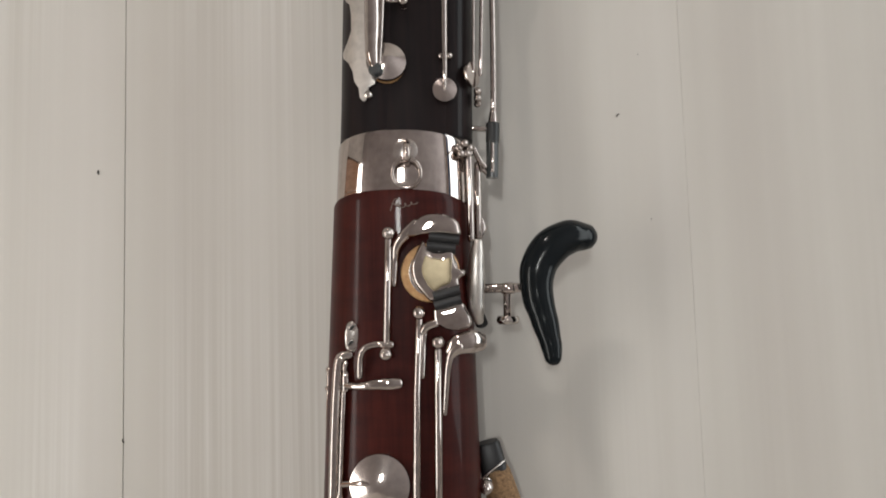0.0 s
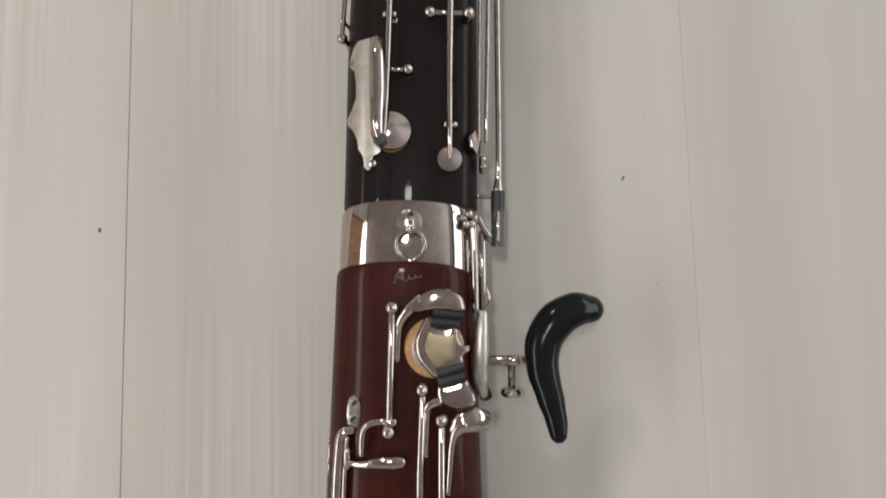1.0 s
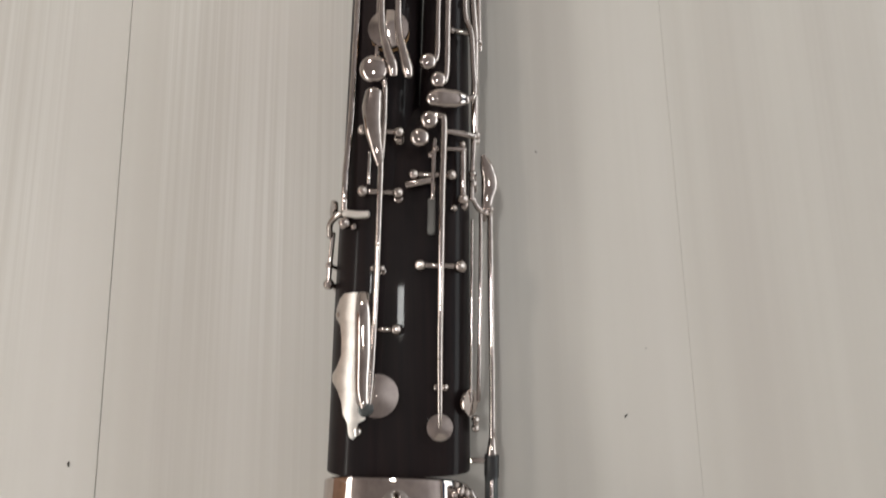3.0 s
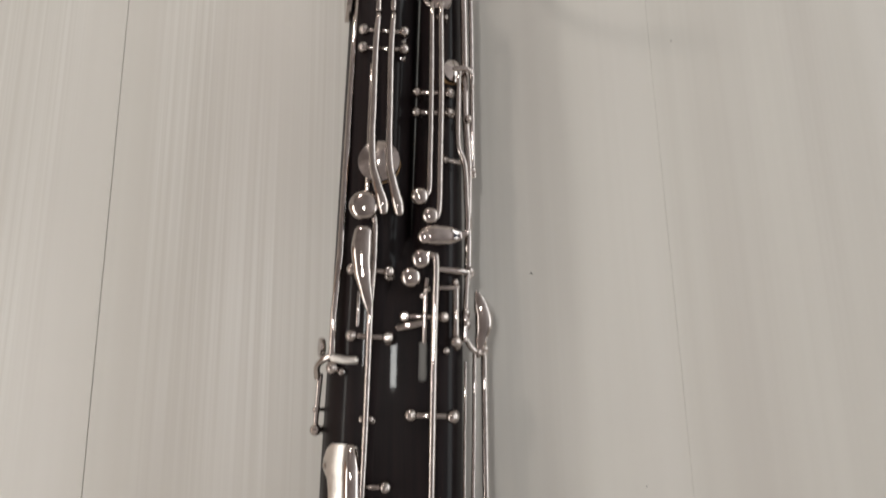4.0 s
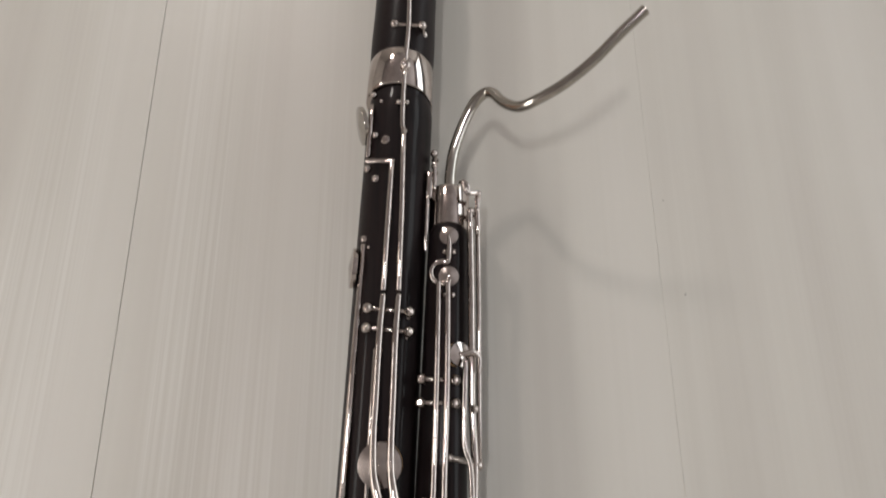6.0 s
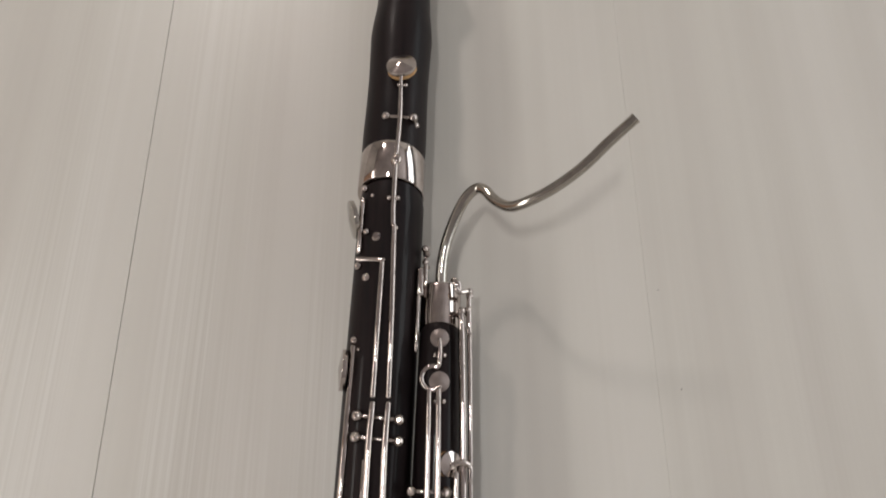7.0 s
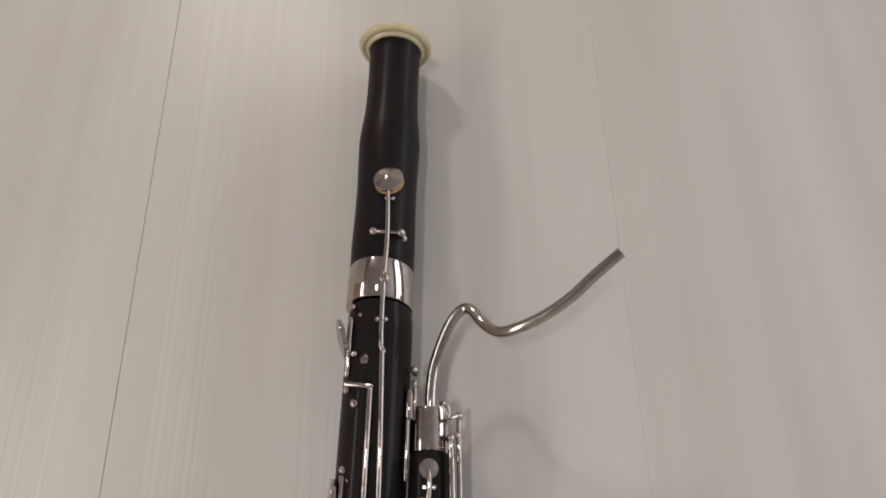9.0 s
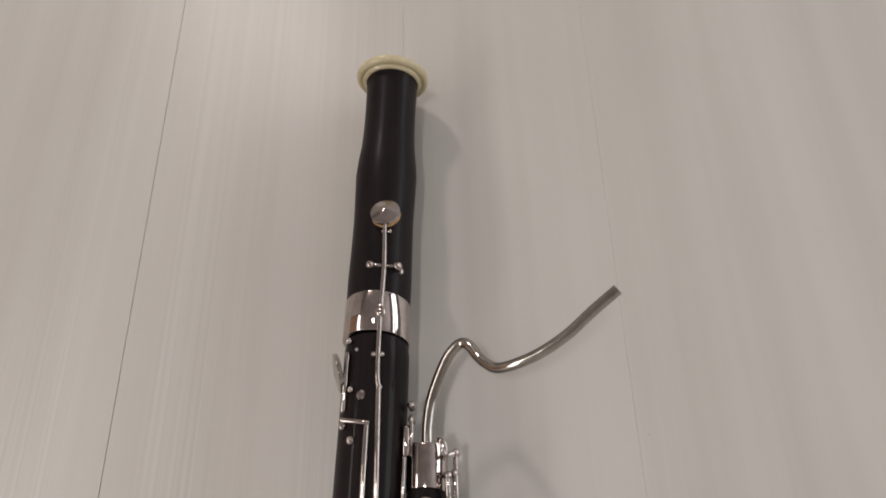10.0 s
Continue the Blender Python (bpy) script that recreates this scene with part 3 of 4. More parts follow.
bar("arm", [(-0.0460, 0.2101, 0.0785), (-0.0322, 0.2130, 0.0855), (-0.0223, 0.2128, 0.0875)], [0.0022, 0.0022, 0.0016], k, flat=0.7)
pad_cup((-0.0215, 0.2110, 0.0840), 0.0188, k, normal=(-0.05, 0.03, 1), deep=0.0035)
bar("arm", [(-0.0478, 0.2032, 0.0755), (-0.0476, 0.1946, 0.0755)], 0.003, k)

bm = bmesh.new()
slab(bm, [(-0.0382, 0.3110, 0.0757), (-0.0347, 0.3080, 0.0757), (-0.0337, 0.3009, 0.0757), (-0.0357, 0.2913, 0.0757), (-0.0397, 0.2900, 0.0757), (-0.0429, 0.2929, 0.0757), (-0.0435, 0.3008, 0.0757), (-0.0419, 0.3086, 0.0757)], 0.0695, 0.0757, 0.15)
plate = part("bearing_plate", bm, dull_silver, bassoon, "small oval silver plate with two screws")
for c in ((-0.0380, 0.3064, 0.0771), (-0.0389, 0.2969, 0.0771)):
    disc(c, (0, 0, 1), [(-0.003, 0.0021), (0.0002, 0.0021), (0.0004, 0.0016)], dull_silver, "screw", plate, sides=14)
    bar("screw_slot", [Vector(c) + Vector((-0.0013, -0.0012, 0.0006)), Vector(c) + Vector((0.0013, 0.0012, 0.0006))], 0.0010, plate, rubber, "dark slot", sides=6, dome=False)

k = key("key", [(-0.0145, 0.2964, 0.0850), (-0.0219, 0.2962, 0.0845), (-0.0285, 0.2941, 0.0835), (-0.0320, 0.2886, 0.0825), (-0.0328, 0.2760, 0.0815)], 0.0023, sides=12)
bar("hinge_tube", [(-0.0180, 0.2961, 0.0850), (-0.0117, 0.2960, 0.0850)], 0.0028, k)
k = key("key", [(-0.0424, 0.2708, 0.0785), (-0.0354, 0.2705, 0.0815), (-0.0278, 0.2711, 0.0840)], [0.0022, 0.0024, 0.003], sides=12)
bar("touch", [(-0.0314, 0.2707, 0.0835), (-0.0223, 0.2719, 0.0855), (-0.0136, 0.2721, 0.0855), (-0.0075, 0.2721, 0.0845)], [0.0022, 0.0035, 0.0041, 0.0036], k, flat=0.55)
bar("hinge_tube", [(-0.0427, 0.2782, 0.0765), (-0.0429, 0.2676, 0.0765)], 0.003, k)

# left flank mechanism of the boot
k = key("key", [(-0.0592, 0.2748, 0.0520), (-0.0630, 0.1639, 0.0520)], 0.0022)
for c in ((-0.0592, 0.2767, 0.0520), (-0.0598, 0.2643, 0.0520)):
    post(c, 0.045, k, r=0.0024)

# right flank: rods past the band
k = key("key", [(0.0392, 0.4184, 0.0620), (0.0393, 0.3888, 0.0620), (0.0391, 0.3607, 0.0610)], 0.0027)
for c in ((0.0329, 0.4219, 0.0640), (0.0367, 0.4243, 0.0660), (0.0400, 0.4221, 0.0620), (0.0384, 0.4177, 0.0650), (0.0343, 0.4176, 0.0660)):
    post(c, 0.052, k, r=0.0026)
k = key("key", [(0.0451, 0.4130, 0.0540), (0.0438, 0.3630, 0.0540)], 0.0030)
bar("touch", [(0.0462, 0.3756, 0.0500), (0.0464, 0.3690, 0.0500), (0.0438, 0.3612, 0.0520)], [0.002, 0.004, 0.002], k, flat=0.6)
k = key("key", [(0.0427, 0.4225, 0.0600), (0.0463, 0.4148, 0.0580), (0.0499, 0.4099, 0.0570)], [0.002, 0.0024, 0.0022])

# bracket with a rubber-shod foot beside the boot
bm = bmesh.new()
lathe(bm, (0.0458, 0.2208, 0.0280), (0.0547, 0.1812, 0.0280), [(0.0, 0.0075), (0.002, 0.0088), (0.023, 0.0098), (0.024, 0.0085)], 20, (1.0, 0.8, 3))
k = part("butt_sleeve", bm, rubber, bassoon, "black rubber sleeve over cork beside the boot")
bm = bmesh.new()
lathe(bm, (0.0478, 0.2107, 0.0280), (0.0562, 0.1812, 0.0280), [(0.004, 0.0085), (0.012, 0.0106), (0.036, 0.0118), (0.039, 0.010)], 20, (1.0, 0.8, 2.4))
part("cork_block", bm, cork, k, "brown cork block")
bar("wire", [(0.0401, 0.1986, 0.0400), (0.0487, 0.2052, 0.0400), (0.0573, 0.2096, 0.0340)], 0.0006, k, dull_silver, "thin wire")
post((0.0436, 0.1968, 0.0480), 0.040, k, r=0.0040)

# ---- keys low on the bass and wing joints ----
# thumb plate laid over the left flank of the bass joint
k = tagged(new("thumb_plate"))
k.parent = bassoon
bm = bmesh.new()
outline = [
    (0.5458, 126, 97), (0.5426, 135, 92), (0.5362, 143, 90), (0.5304, 143, 89), (0.5252, 131, 89), (0.5170, 127, 88),
    (0.5059, 126, 87), (0.4988, 134, 87), (0.4935, 147, 86), (0.4894, 144, 86), (0.4842, 130, 85), (0.4770, 121, 84),
    (0.4700, 118, 85), (0.4668, 113, 87), (0.4645, 110, 96), (0.4612, 109, 97), (0.4580, 108, 97), (0.4562, 105, 99), (0.4553, 103, 101)]


def plate_loop(y, l, r, out):
    pts = []
    for j in range(13):
        t = radians(r + (l - r) * j / 12)
        pts.append((bass_x(y) + (0.0266 + out) * math.cos(t), y, bass_z(y) + (0.0266 + out) * math.sin(t)))
    return pts


loops = []
for y, l, r in outline:
    loops.append(plate_loop(y, l, r, 0.0016) + plate_loop(y, l, r, 0.0002)[::-1])
rings(bm, loops)
shield = part("plate", bm, satin_silver, k, "satin silver thumb plate")
disc((-0.0262, 0.4596, 0.0665), (-0.3, 0, 1), [(-0.001, 0.0030), (0.0010, 0.0030), (0.0020, 0.0022), (0.0023, 0.0008)], dull_silver, "screw", k, sides=14)
for c in ((-0.0405, 0.5324, 0.0580), (-0.0422, 0.4928, 0.0560)):
    disc(c, (-0.8, 0, 0.6), [(-0.001, 0.0020), (0.0014, 0.0020), (0.0018, 0.001)], dull_silver, "screw", k, sides=12)
bm = bmesh.new()
sweep(bm, [(-0.0223, 0.5433, 0.0665), (-0.0214, 0.5306, 0.0715), (-0.0212, 0.5087, 0.0725), (-0.0219, 0.4874, 0.0725), (-0.0207, 0.4768, 0.0735), (-0.0180, 0.4712, 0.0750)], [0.0050, 0.0057, 0.0058, 0.0050, 0.0036, 0.0018], 18, 8, flat=0.95)
part("touch", bm, silver, k, "long raised silver touch")

disc((-0.0200, 0.4738, 0.0735), (-0.2, 0, 1), [(-0.006, 0.0044), (0.0016, 0.0046), (0.0030, 0.0036), (0.0034, 0.0012)], smoke_plastic, "bumper", k, "dark grey bumper", sides=20)
k = key("key", [(-0.0097, 0.6292, 0.0755), (-0.0111, 0.5970, 0.0745), (-0.0130, 0.5521, 0.0735), (-0.0157, 0.5013, 0.0735), (-0.0177, 0.4733, 0.0745)], [0.0025, 0.0023, 0.0022, 0.002, 0.0014], sides=12, steps=3)
bm = bmesh.new()
sweep(bm, [(-0.0143, 0.6777, 0.0765), (-0.0153, 0.6667, 0.0775), (-0.0146, 0.6526, 0.0775), (-0.0124, 0.6389, 0.0770), (-0.0101, 0.6276, 0.0755)], [0.0058, 0.0066, 0.0056, 0.0040, 0.0025], 18, 7, flat=0.5)
part("touch", bm, silver, k)
pad_cup((-0.0135, 0.4812, 0.0690), 0.0134, k, normal=(0.14, 0.12, 1))
for a, b in (((-0.0224, 0.6541, 0.0695), (0.0013, 0.6519, 0.0685)), ((-0.0223, 0.6117, 0.0705), (0.0006, 0.6100, 0.0695))):
    bar("hinge_tube", [a, b], 0.0019, k)
    post(a, 0.058, k, r=0.0032, toward=(0.002, 0))
    post(b, 0.060, k, r=0.0032, toward=(-0.001, 0))
bar("hinge_tube", [(-0.0129, 0.5218, 0.0700), (-0.0020, 0.5215, 0.0700)], 0.0017, k)
post((-0.0013, 0.5215, 0.0700), 0.060, k, r=0.0030)
for c in ((-0.0159, 0.5608, 0.0685), (-0.0104, 0.5606, 0.0685)):
    post(c, 0.062, k, r=0.0022)
bar("arm", [(-0.0069, 0.6826, 0.0745), (-0.0074, 0.6598, 0.0745), (-0.0091, 0.6328, 0.0745)], [0.0022, 0.0020, 0.0018], k)
# thin silver bar along the bass joint, between the two hinges
bar("thin_bar", [(-0.0188, 0.6402, 0.0660), (-0.0196, 0.6181, 0.0660)], 0.0014, k)

# middle lever of the wing joint, down to its cup
k = key("key", [(0.0218, 0.6627, 0.0695), (0.0295, 0.6617, 0.0700), (0.0317, 0.6552, 0.0705), (0.0295, 0.6085, 0.0705), (0.0278, 0.5627, 0.0705), (0.0261, 0.5150, 0.0700), (0.0253, 0.4759, 0.0695), (0.0249, 0.4613, 0.0685)], [0.003, 0.0026, 0.0025, 0.0025, 0.0025, 0.0023, 0.0020, 0.0012], sides=12, steps=4)
dome_touch((0.0218, 0.6596, 0.0700), 0.0064, k, 0.55)
pad_cup((0.0248, 0.4612, 0.0660), 0.0082, k, normal=(0.05, 0.0, 1), pad=False)
a, b = (0.0138, 0.5625, 0.0655), (0.0398, 0.5611, 0.0645)
bar("hinge_tube", [a, b], 0.0020, k)
post(a, 0.050, k, r=0.0034, toward=(0.001, 0))
post(b, 0.050, k, r=0.0034, toward=(-0.003, 0))
for c in ((0.0230, 0.4853, 0.0630), (0.0284, 0.4851, 0.0630)):
    post(c, 0.055, k, r=0.0022)
for c in ((0.0200, 0.4511, 0.0600), (0.0184, 0.4434, 0.0600)):
    disc(c, (0, 0, 1), [(-0.002, 0.0012), (0.0006, 0.0012), (0.001, 0.0005)], dull_silver, "pin", k, sides=10)

k = key("key", [(0.0252, 0.6470, 0.0665), (0.0243, 0.6379, 0.0670), (0.0229, 0.6065, 0.0660)], 0.0018)
dome_touch((0.0150, 0.6481, 0.0685), 0.0068, k, 0.55)
a, b = (0.0106, 0.6232, 0.0660), (0.0353, 0.6224, 0.0645)
bar("hinge_tube", [a, b], 0.0019, k)
post(a, 0.052, k, r=0.0031, toward=(0.003, 0))
post(b, 0.050, k, r=0.0031, toward=(-0.003, 0))
bar("roller", [(0.0061, 0.6159, 0.0670), (0.0220, 0.6188, 0.0670)], [0.0029, 0.0026], k)
for c in ((0.0255, 0.6402, 0.0670), (0.0223, 0.6360, 0.0670)):
    post(c, 0.055, k, r=0.0022)
bm = bmesh.new()
slab(bm, [(0.0195, 0.6068, 0.0656), (0.0244, 0.6066, 0.0656), (0.0245, 0.5948, 0.0656), (0.0239, 0.5832, 0.0656), (0.0190, 0.5834, 0.0656), (0.0192, 0.5950, 0.0656)], 0.0640, 0.0656, 0.06)
part("flat_spring", bm, steel, k, "flat grey steel plate")

# chain of small touches between the joints
k = key("key", [(0.0383, 0.8439, 0.0660), (0.0373, 0.7768, 0.0670), (0.0355, 0.7257, 0.0680), (0.0340, 0.6921, 0.0680), (0.0303, 0.6870, 0.0680)], [0.0021, 0.0023, 0.0023, 0.0023, 0.0028], sides=12, steps=4)
dome_touch((0.0281, 0.6885, 0.0685), 0.0058, k, 0.6)
pad_cup((0.0387, 0.8492, 0.0635), 0.0071, k, pad=False)
k = key("key", [(0.0319, 0.8445, 0.0655), (0.0304, 0.7772, 0.0665), (0.0287, 0.7260, 0.0675), (0.0276, 0.7056, 0.0675), (0.0232, 0.7023, 0.0680)], [0.0021, 0.0023, 0.0023, 0.0023, 0.003], sides=12, steps=4)
dome_touch((0.0214, 0.7019, 0.0685), 0.0062, k, 0.6)
bm = bmesh.new()
c = Vector((0.0343, 0.8519, 0.0635))
sweep(bm, [c + Vector((0.0078 * math.cos(t), 0.0080 * math.sin(t), 0)) for t in [radians(62 + 250 * i / 16) for i in range(17)]], 0.0018, 10, 2)
part("half_ring", bm, silver, k)
bar("arm", [(0.0356, 0.8587, 0.0630), (0.0384, 0.8604, 0.0640), (0.0394, 0.8708, 0.0645), (0.0391, 0.8783, 0.0640)], [0.0016, 0.002, 0.002, 0.0014], k)
pad_cup((0.0390, 0.8794, 0.0612), 0.0067, k, pad=False)
for a, b in (((0.0198, 0.7799, 0.0600), (0.0424, 0.7788, 0.0585)), ((0.0192, 0.7647, 0.0605), (0.0421, 0.7639, 0.0590))):
    bar("hinge_tube", [a, b], 0.0017, k)
    post(a, 0.048, k, r=0.0030, toward=(0.004, 0))
    post(b, 0.046, k, r=0.0030, toward=(-0.003, 0))
for c in ((0.0360, 0.8675, 0.0610), (0.0420, 0.8673, 0.0610), (0.0356, 0.8365, 0.0610), (0.0412, 0.8363, 0.0610)):
    post(c, 0.052, k, r=0.0018)

# spatula lever reaching in from the right
k = key("key", [(0.0495, 0.7908, 0.0610), (0.0483, 0.7620, 0.0620), (0.0480, 0.7382, 0.0620), (0.0518, 0.7245, 0.0620), (0.0525, 0.6998, 0.0620), (0.0527, 0.6819, 0.0620), (0.0503, 0.6768, 0.0630), (0.0408, 0.6750, 0.0650)], [0.002, 0.0022, 0.0022, 0.0022, 0.0022, 0.0022, 0.0024, 0.003], sides=12, steps=5)
bm = bmesh.new()
sweep(bm, [(0.0236, 0.6748, 0.0695), (0.0301, 0.6753, 0.0690), (0.0391, 0.6753, 0.0670), (0.0474, 0.6753, 0.0645)], [0.0055, 0.0068, 0.0062, 0.0032], 16, 6, flat=0.5)
part("touch", bm, silver, k)
dome_touch((0.0247, 0.6743, 0.0700), 0.0052, k, 0.6)
pad_cup((0.0460, 0.7961, 0.0585), 0.0082, k, normal=(0.55, 0, 0.83))
bar("arm", [(0.0461, 0.7959, 0.0610), (0.0539, 0.7972, 0.0590), (0.0586, 0.7940, 0.0560), (0.0583, 0.7844, 0.0550)], [0.0018, 0.0022, 0.0022, 0.0016], k)
bar("hinge_tube", [(0.0382, 0.7301, 0.0580), (0.0503, 0.7273, 0.0580)], 0.0019, k, dull_silver)
post((0.0382, 0.7301, 0.0580), 0.048, k, r=0.0024)
post((0.0552, 0.7603, 0.0560), 0.046, k, r=0.0026)

# right flank rods
k = key("key", [(0.0545, 0.8875, 0.0540), (0.0543, 0.8404, 0.0530), (0.0533, 0.7643, 0.0520), (0.0547, 0.7268, 0.0510), (0.0517, 0.6487, 0.0510)], 0.0030, sides=12, steps=1)
k2 = key("key", [(0.0601, 0.9117, 0.0500), (0.0594, 0.8332, 0.0480), (0.0574, 0.7268, 0.0470)], 0.0021, sides=12, steps=1)
post((0.0570, 0.7249, 0.0500), 0.044, k2, r=0.0028)
for c in ((0.0606, 0.9144, 0.0520), (0.0548, 0.8996, 0.0560), (0.0594, 0.9008, 0.0530)):
    post(c, 0.044, k2, r=0.0026)
bar("arm", [(0.0510, 0.9164, 0.0580), (0.0534, 0.9132, 0.0570), (0.0601, 0.9148, 0.0530)], [0.0022, 0.002, 0.0018], k2)
bm = bmesh.new()
sweep(bm, [(0.0470, 0.9235, 0.0530), (0.0495, 0.9225, 0.0560), (0.0520, 0.9190, 0.0565), (0.0530, 0.9130, 0.0555)], [0.0016, 0.0024, 0.0026, 0.0018], 12, 5, flat=0.45)
part("guard_fin", bm, silver, k2)
bar("arm", [(0.0543, 0.8991, 0.0560), (0.0545, 0.8862, 0.0550)], 0.0024, k2)
bar("arm", [(0.0598, 0.9003, 0.0530), (0.0598, 0.8837, 0.0520)], 0.0024, k2)

k = key("key", [(0.0514, 0.6509, 0.0540), (0.0495, 0.6257, 0.0550), (0.0486, 0.6075, 0.0550)], 0.0021)
bar("arm", [(0.0317, 0.6536, 0.0640), (0.0425, 0.6526, 0.0600), (0.0522, 0.6521, 0.0550)], [0.0022, 0.0024, 0.0022], k)
post((0.0534, 0.6534, 0.0540), 0.046, k, r=0.0026)
for c in ((0.0499, 0.6257, 0.0550), (0.0500, 0.6184, 0.0550)):
    post(c, 0.045, k, r=0.0027)
k = key("key", [(0.0437, 0.6402, 0.0600), (0.0429, 0.6099, 0.0600)], 0.0025)
bar("arm", [(0.0307, 0.6414, 0.0630), (0.0453, 0.6414, 0.0600)], 0.0018, k)
post((0.0428, 0.6067, 0.0600), 0.050, k, r=0.0032)
post((0.0365, 0.6013, 0.0590), 0.050, k, r=0.0024)
post((0.0434, 0.6451, 0.0600), 0.050, k, r=0.0022)

# flame-shaped touch on the flank, with its long rods
k = key("key", [(0.0610, 0.6000, 0.0460), (0.0597, 0.5400, 0.0460), (0.0586, 0.4864, 0.0470), (0.0573, 0.4483, 0.0480)], 0.0024, sides=12, steps=2)
bm = bmesh.new()
sweep(bm, [(0.0575, 0.6390, 0.0520), (0.0602, 0.6285, 0.0520), (0.0614, 0.6194, 0.0510), (0.0594, 0.6088, 0.0500), (0.0582, 0.5995, 0.0490)], [0.0020, 0.0050, 0.0058, 0.0042, 0.0024], 14, 7, flat=0.55)
part("touch", bm, silver, k)
bar("arm", [(0.0490, 0.6099, 0.0540), (0.0535, 0.6018, 0.0510), (0.0613, 0.5988, 0.0470)], [0.002, 0.0022, 0.002], k)
for c in ((0.0613, 0.6022, 0.0490), (0.0574, 0.5999, 0.0490)):
    post(c, 0.036, k, r=0.0025)
bar("sleeve", [(0.0566, 0.4412, 0.0490), (0.0550, 0.4038, 0.0490)], [0.0044, 0.0042], k, smoke_plastic, "smoky grey plastic sleeve", sides=16, dome=False)
bar("sleeve_collar", [(0.0567, 0.4418, 0.0490), (0.0561, 0.4285, 0.0490)], [0.0047, 0.0047], k, rubber, "black collar", sides=16, dome=False)
bar("sleeve_pin", [(0.0559, 0.4270, 0.0530), (0.0553, 0.4075, 0.0530)], 0.0014, k)
bar("sleeve_tip", [(0.0574, 0.4515, 0.0480), (0.0566, 0.4412, 0.0490)], [0.0026, 0.0040], k, sides=14)
bar("bracket", [(0.0426, 0.4386, 0.0500), (0.0558, 0.4382, 0.0480)], 0.0020, k)
bar("bracket", [(0.0451, 0.4131, 0.0520), (0.0533, 0.4057, 0.0480)], 0.0020, k)
k = key("key", [(0.0546, 0.5989, 0.0500), (0.0523, 0.5393, 0.0510), (0.0492, 0.4754, 0.0520)], 0.0016, sides=12, steps=2)
k = key("key", [(0.0486, 0.5938, 0.0540), (0.0466, 0.5388, 0.0550), (0.0447, 0.4864, 0.0560), (0.0444, 0.4755, 0.0560)], 0.0011, sides=12, steps=2)
pad_cup((0.0444, 0.4748, 0.0545), 0.0086, k, normal=(0.86, 0, 0.5), deep=0.003, pad=False, mat=silver)
for c in ((0.0470, 0.4638, 0.0520), (0.0469, 0.4588, 0.0520)):
    post(c, 0.044, k, r=0.0026)

# ---- left flank of the bass joint ----
k = key("key", [(-0.0228, 0.8748, 0.0560), (-0.0277, 0.7697, 0.0590), (-0.0322, 0.6650, 0.0620), (-0.0355, 0.6255, 0.0640), (-0.0359, 0.6004, 0.0650)], 0.0027, sides=14, steps=1)
post((-0.0224, 0.8794, 0.0560), 0.046, k, r=0.0028, toward=(0.004, 0))
post((-0.0182, 0.8725, 0.0580), 0.050, k, r=0.0020)
bar("arm", [(-0.0357, 0.5985, 0.0660), (-0.0265, 0.5967, 0.0680), (-0.0195, 0.5965, 0.0690)], 0.0025, k, satin_silver, sides=8, flat=0.6)
bar("arm", [(-0.0340, 0.6003, 0.0650), (-0.0416, 0.5977, 0.0620), (-0.0474, 0.5931, 0.0570), (-0.0483, 0.5855, 0.0530)], [0.0026, 0.0026, 0.0024, 0.0024], k)
post((-0.0357, 0.5921, 0.0640), 0.052, k, r=0.0034, toward=(0.004, 0))
post((-0.0296, 0.5895, 0.0640), 0.056, k, r=0.0022)
bar("arm", [(-0.0466, 0.5877, 0.0520), (-0.0484, 0.5657, 0.0520), (-0.0494, 0.5508, 0.0520)], [0.0022, 0.0020, 0.0018], k)
post((-0.0487, 0.5658, 0.0520), 0.040, k, r=0.0024, toward=(0.004, 0))
post((-0.0490, 0.5531, 0.0520), 0.040, k, r=0.0030, toward=(0.004, 0))
pad_cup((-0.0484, 0.6052, 0.0500), 0.0066, k, normal=(-0.9, 0, 0.42), mat=silver, pad=False)
pad_cup((-0.0326, 0.8590, 0.0520), 0.0148, k, normal=(-0.94, 0.05, 0.30), mat=silver, pad=False)

# ---- upper bass joint ----
k = key("key", [(0.0062, 0.9599, 0.0680), (0.0058, 0.8963, 0.0680), (0.0047, 0.8392, 0.0685)], 0.0023, sides=12, steps=1)
bar("lever", [(0.0049, 0.8352, 0.0695), (0.0033, 0.8088, 0.0705), (0.0024, 0.7632, 0.0715), (0.0021, 0.7449, 0.0730), (0.0025, 0.7238, 0.0745), (0.0050, 0.7085, 0.0755), (0.0079, 0.6951, 0.0755), (0.0089, 0.6888, 0.0750)], [0.0022, 0.0025, 0.0026, 0.0027, 0.0029, 0.0036, 0.0046, 0.0036], k, flat=0.8, steps=4)
bar("arm", [(0.0076, 0.9601, 0.0660), (0.0050, 0.9645, 0.0660), (0.0054, 0.9913, 0.0660), (0.0062, 1.0144, 0.0660)], [0.0022, 0.0022, 0.0021, 0.0021], k, steps=2)
dome_touch((0.0066, 1.0167, 0.0660), 0.0042, k, 0.7, "joint_ball")
k = key("key", [(-0.0021, 0.9339, 0.0670), (-0.0037, 0.8971, 0.0670), (-0.0060, 0.8396, 0.0680)], 0.0023, sides=12, steps=1)
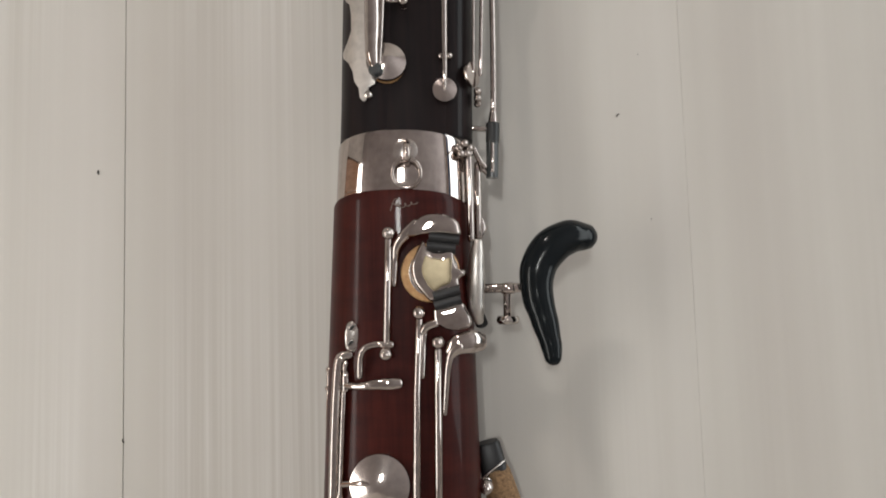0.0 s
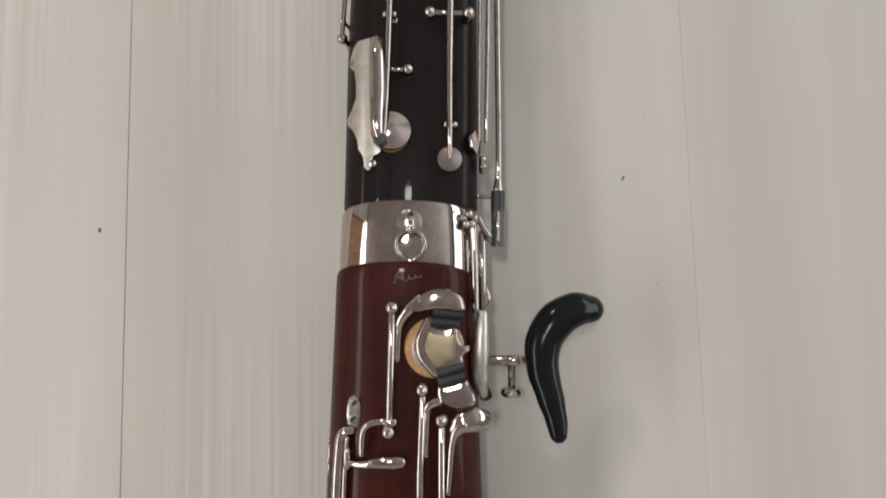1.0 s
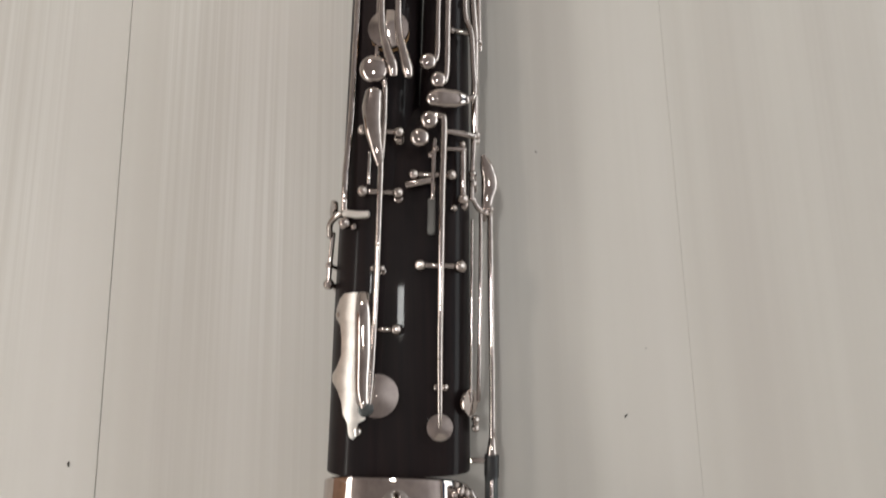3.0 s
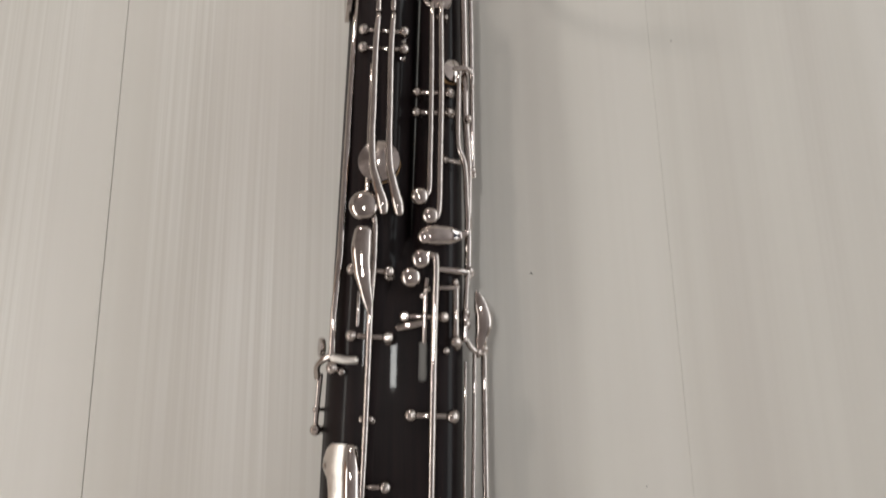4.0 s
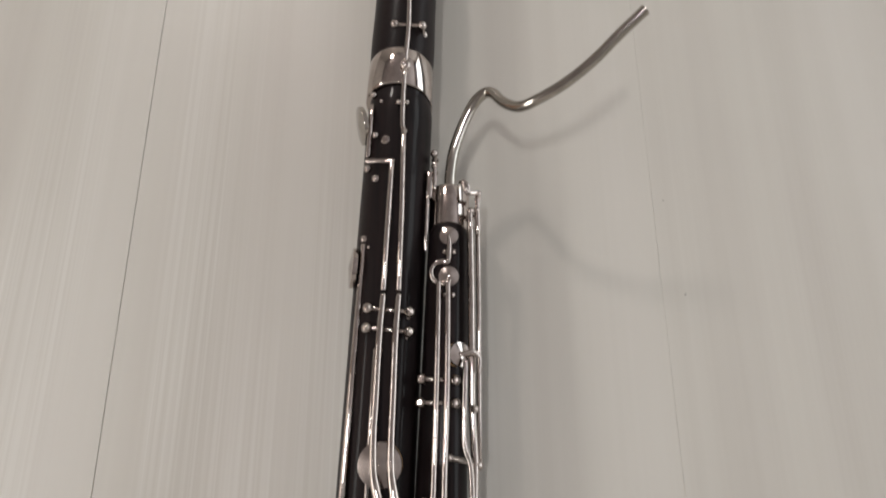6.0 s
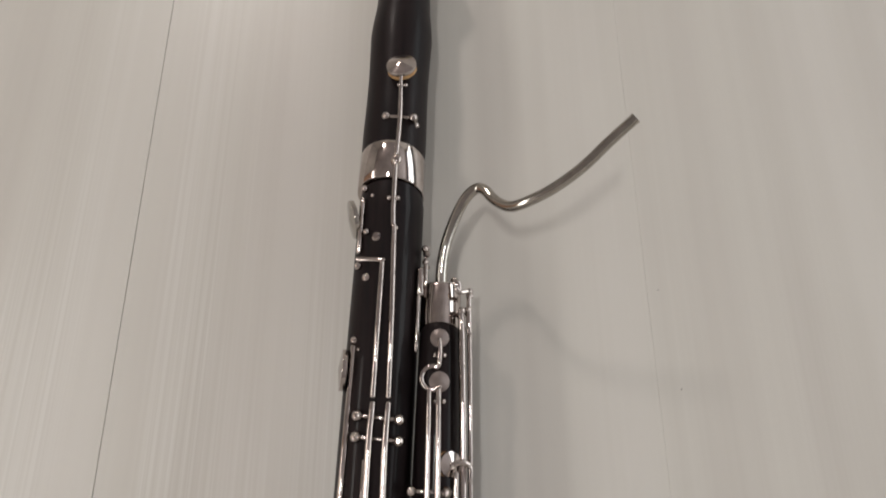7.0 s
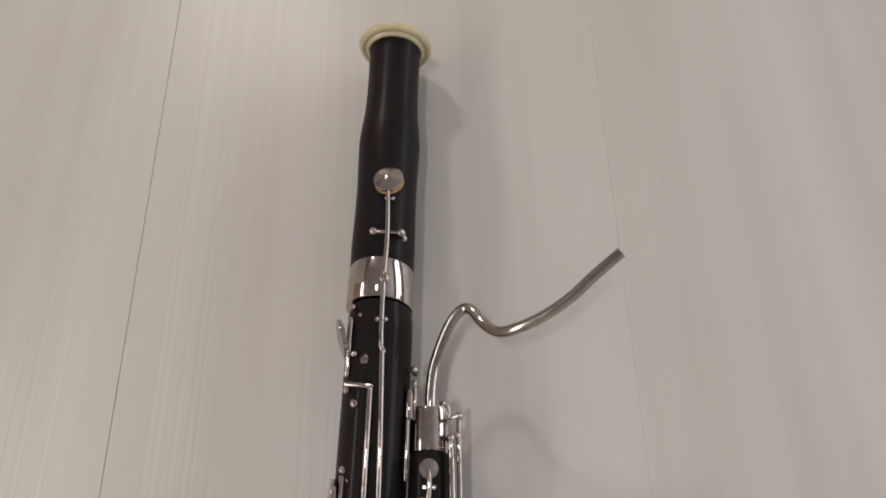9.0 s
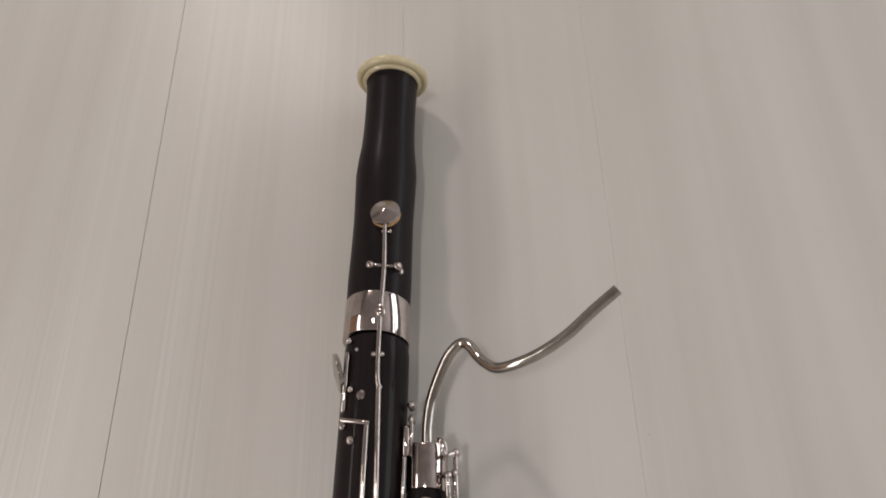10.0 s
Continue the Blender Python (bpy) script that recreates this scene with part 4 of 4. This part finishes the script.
bar("lever", [(-0.0057, 0.8355, 0.0695), (-0.0075, 0.8090, 0.0705), (-0.0088, 0.7633, 0.0715), (-0.0093, 0.7451, 0.0730), (-0.0086, 0.7239, 0.0745), (-0.0057, 0.7102, 0.0755), (-0.0020, 0.6968, 0.0755), (-0.0012, 0.6901, 0.0750)], [0.0022, 0.0025, 0.0026, 0.0027, 0.0029, 0.0036, 0.0046, 0.0036], k, flat=0.8, steps=4)
bar("arm", [(-0.0220, 0.9384, 0.0620), (-0.0113, 0.9372, 0.0650), (-0.0009, 0.9357, 0.0670)], 0.0019, k, flat=0.8)
bar("hinge_tube", [(-0.0197, 0.9876, 0.0570), (-0.0218, 0.9449, 0.0570)], 0.0023, k)
post((-0.0190, 0.9966, 0.0570), 0.046, k, r=0.0027, toward=(0.004, 0))
post((-0.0123, 0.9899, 0.0590), 0.050, k, r=0.0017)
post((-0.0158, 0.9600, 0.0610), 0.050, k, r=0.0024)
disc((-0.0082, 0.9559, 0.0625), (-0.2, 0, 1), [(-0.003, 0.0036), (0.0, 0.0036), (0.0012, 0.0024), (0.0014, 0.0008)], silver, "key_button", k, sides=18)
post((-0.0216, 0.9345, 0.0570), 0.046, k, r=0.0028, toward=(0.003, 0))
disc((-0.0149, 0.9244, 0.0625), (-0.2, 0, 1), [(-0.003, 0.0028), (0.0, 0.0028), (0.001, 0.0018), (0.0012, 0.0006)], silver, "key_button", k, sides=18)
pad_cup((-0.0298, 0.9735, 0.0505), 0.0152, k, normal=(-0.91, -0.24, 0.30), mat=bocal_silver, pad=False)
a, b = (-0.0167, 0.8275, 0.0640), (0.0117, 0.8245, 0.0635)
bar("hinge_tube", [a, b], 0.0015, k)
post(a, 0.052, k, r=0.0032, toward=(0.004, 0))
post(b, 0.054, k, r=0.0032, toward=(-0.003, 0))
a, b = (-0.0172, 0.8138, 0.0640), (0.0114, 0.8109, 0.0635)
bar("hinge_tube", [a, b], 0.0015, k)
post(a, 0.052, k, r=0.0032, toward=(0.004, 0))
post(b, 0.054, k, r=0.0032, toward=(-0.003, 0))
k = key("key", [(-0.0107, 0.7990, 0.0660), (-0.0123, 0.7527, 0.0670), (-0.0141, 0.6894, 0.0680)], 0.0018, steps=1)
pad_cup((-0.0054, 0.7267, 0.0705), 0.0142, k, normal=(0.0, 0.0, 1), deep=0.004)
k = key("key", [(-0.0078, 0.6847, 0.0710), (-0.0085, 0.6932, 0.0720)], 0.0022)
dome_touch((-0.0145, 0.6951, 0.0745), 0.0100, k, 0.45)
k = key("key", [(0.0229, 0.9121, 0.0520), (0.0215, 0.8717, 0.0520)], 0.0018)
k = key("key", [(0.0243, 0.9327, 0.0480), (0.0238, 0.9140, 0.0480)], 0.0040, label="")
bar("arm", [(0.0284, 0.9410, 0.0500), (0.0283, 0.9198, 0.0500)], 0.0018, k)
post((0.0280, 0.9487, 0.0500), 0.040, k, r=0.0028)
post((0.0280, 0.9382, 0.0500), 0.040, k, r=0.0024)
for c in ((0.0018, 0.9848, 0.0655), (0.0078, 0.9845, 0.0655)):
    post(c, 0.058, k, r=0.0020)

# ---- bell key ----
k = key("key", [(0.0066, 1.0212, 0.0665), (0.0088, 1.0526, 0.0665), (0.0100, 1.0975, 0.0732)], [0.0022, 0.0022, 0.0014], sides=12)
pad_cup((0.0096, 1.0990, 0.0705), 0.0122, k, normal=(-0.04, 0.30, 1), deep=0.003)
a, b = (-0.0028, 1.0567, 0.0625), (0.0190, 1.0543, 0.0625)
bar("hinge_tube", [a, b], 0.0016, k)
post(a, 0.052, k, r=0.0029)
post(b, 0.052, k, r=0.0029)
for c in ((0.0071, 1.0852, 0.0620), (0.0122, 1.0849, 0.0620)):
    post(c, 0.054, k, r=0.0018)

# ---- crumbs on the floor ----
first = None
crumbs = [(0.1555, 0.4582, 0.0016, 0.4), (-0.2555, 0.4297, 0.0019, 1.1), (0.1732, 0.5053, 0.0007, 0.2), (0.1003, 0.6588, 0.0012, 1.7), (0.2227, 0.8462, 0.0009, 0.7), (0.2139, 0.9250, 0.0007, 2.0), (0.2759, 1.3223, 0.0009, 0.5), (-0.2338, 0.2190, 0.0017, 1.4), (0.1768, 0.3770, 0.0007, 0.9)]
for x, y, r, turn in crumbs:
    if first is None:
        bm = bmesh.new()
        sweep(bm, [(-0.0014, -0.0008, 0.0004), (-0.0004, 0.0003, 0.0005), (0.0012, 0.0006, 0.00045)], [0.0003, 0.00055, 0.0003], 7, 4)
        first = shown("crumb", bm, dirt)
        tagged(first, "tiny dark crumb lying on the pale floor", "crumb", "crumbs on the floor")
        first.matrix_world = pose(x, y, 0, 0, 0, math.degrees(turn))
    else:
        copy_thing(first, pose(x, y, 0, 0, 0, math.degrees(turn))).scale = (r / 0.0016,) * 3

# ---- unseen fittings, added to match the light and the metal's reflections ----
# window made up for the east fill; its frame mirrors as brown lines
w = tagged(new("added_window"), "unseen brown wooden window added for the east fill light", "window", kind="structure")
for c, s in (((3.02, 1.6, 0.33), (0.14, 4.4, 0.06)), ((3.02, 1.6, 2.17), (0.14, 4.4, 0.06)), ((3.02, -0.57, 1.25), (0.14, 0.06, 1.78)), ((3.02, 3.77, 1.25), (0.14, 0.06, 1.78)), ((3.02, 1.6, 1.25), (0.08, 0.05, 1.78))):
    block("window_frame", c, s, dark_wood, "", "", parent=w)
# guessed door, added to mirror as the orange stripe in the silver
d = tagged(new("reflection_door"), "unseen orange-brown double door, guessed from an orange reflection", "door", kind="structure")
for y in (0.09, 0.97):
    block("door_leaf", (-2.97, y, 1.02), (0.05, 0.86, 2.04), door_wood, "", "", parent=d)
    block("door_panel", (-2.943, y, 1.50), (0.006, 0.56, 0.80), door_wood, "", "", parent=d)
    block("door_panel", (-2.943, y, 0.52), (0.006, 0.56, 0.64), door_wood, "", "", parent=d)
for y in (-0.37, 1.43):
    block("door_frame", (-2.965, y, 1.05), (0.07, 0.05, 2.10), dark_wood, "", "", parent=d)
bar("door_handle", [(-2.945, 0.48, 1.0), (-2.90, 0.48, 1.0), (-2.89, 0.38, 1.0)], 0.009, d, dull_silver)
# body for the added overhead light, out of view
bm = bmesh.new()
sweep(bm, [(-0.22, 0.58, 2.385), (-0.22, 0.86, 2.385)], 0.045, 16, 1, flat=0.55)
tagged(shown("stand_in_tube", bm, lamp_glass), "short white tube added under the ceiling for the stand-in light", "lamp")
# glowing panel made up as a body for the added west light
block("added_wall_panel", (-2.975, -0.10, 2.26), (0.05, 2.8, 0.24), lamp_glass, "long white unseen panel added high on the wall for fill", "lamp", kind="")
bm = bmesh.new()
lathe(bm, (-1.25, 3.72, 2.41), (-1.25, 3.72, 2.30), [(0.0, 0.15), (0.004, 0.18), (0.05, 0.19), (0.075, 0.16), (0.088, 0.08), (0.09, 0.01)], 40)
tagged(shown("ceiling_lamp", bm, lamp_glass), "round white lamp fixed under the ceiling", "lamp")
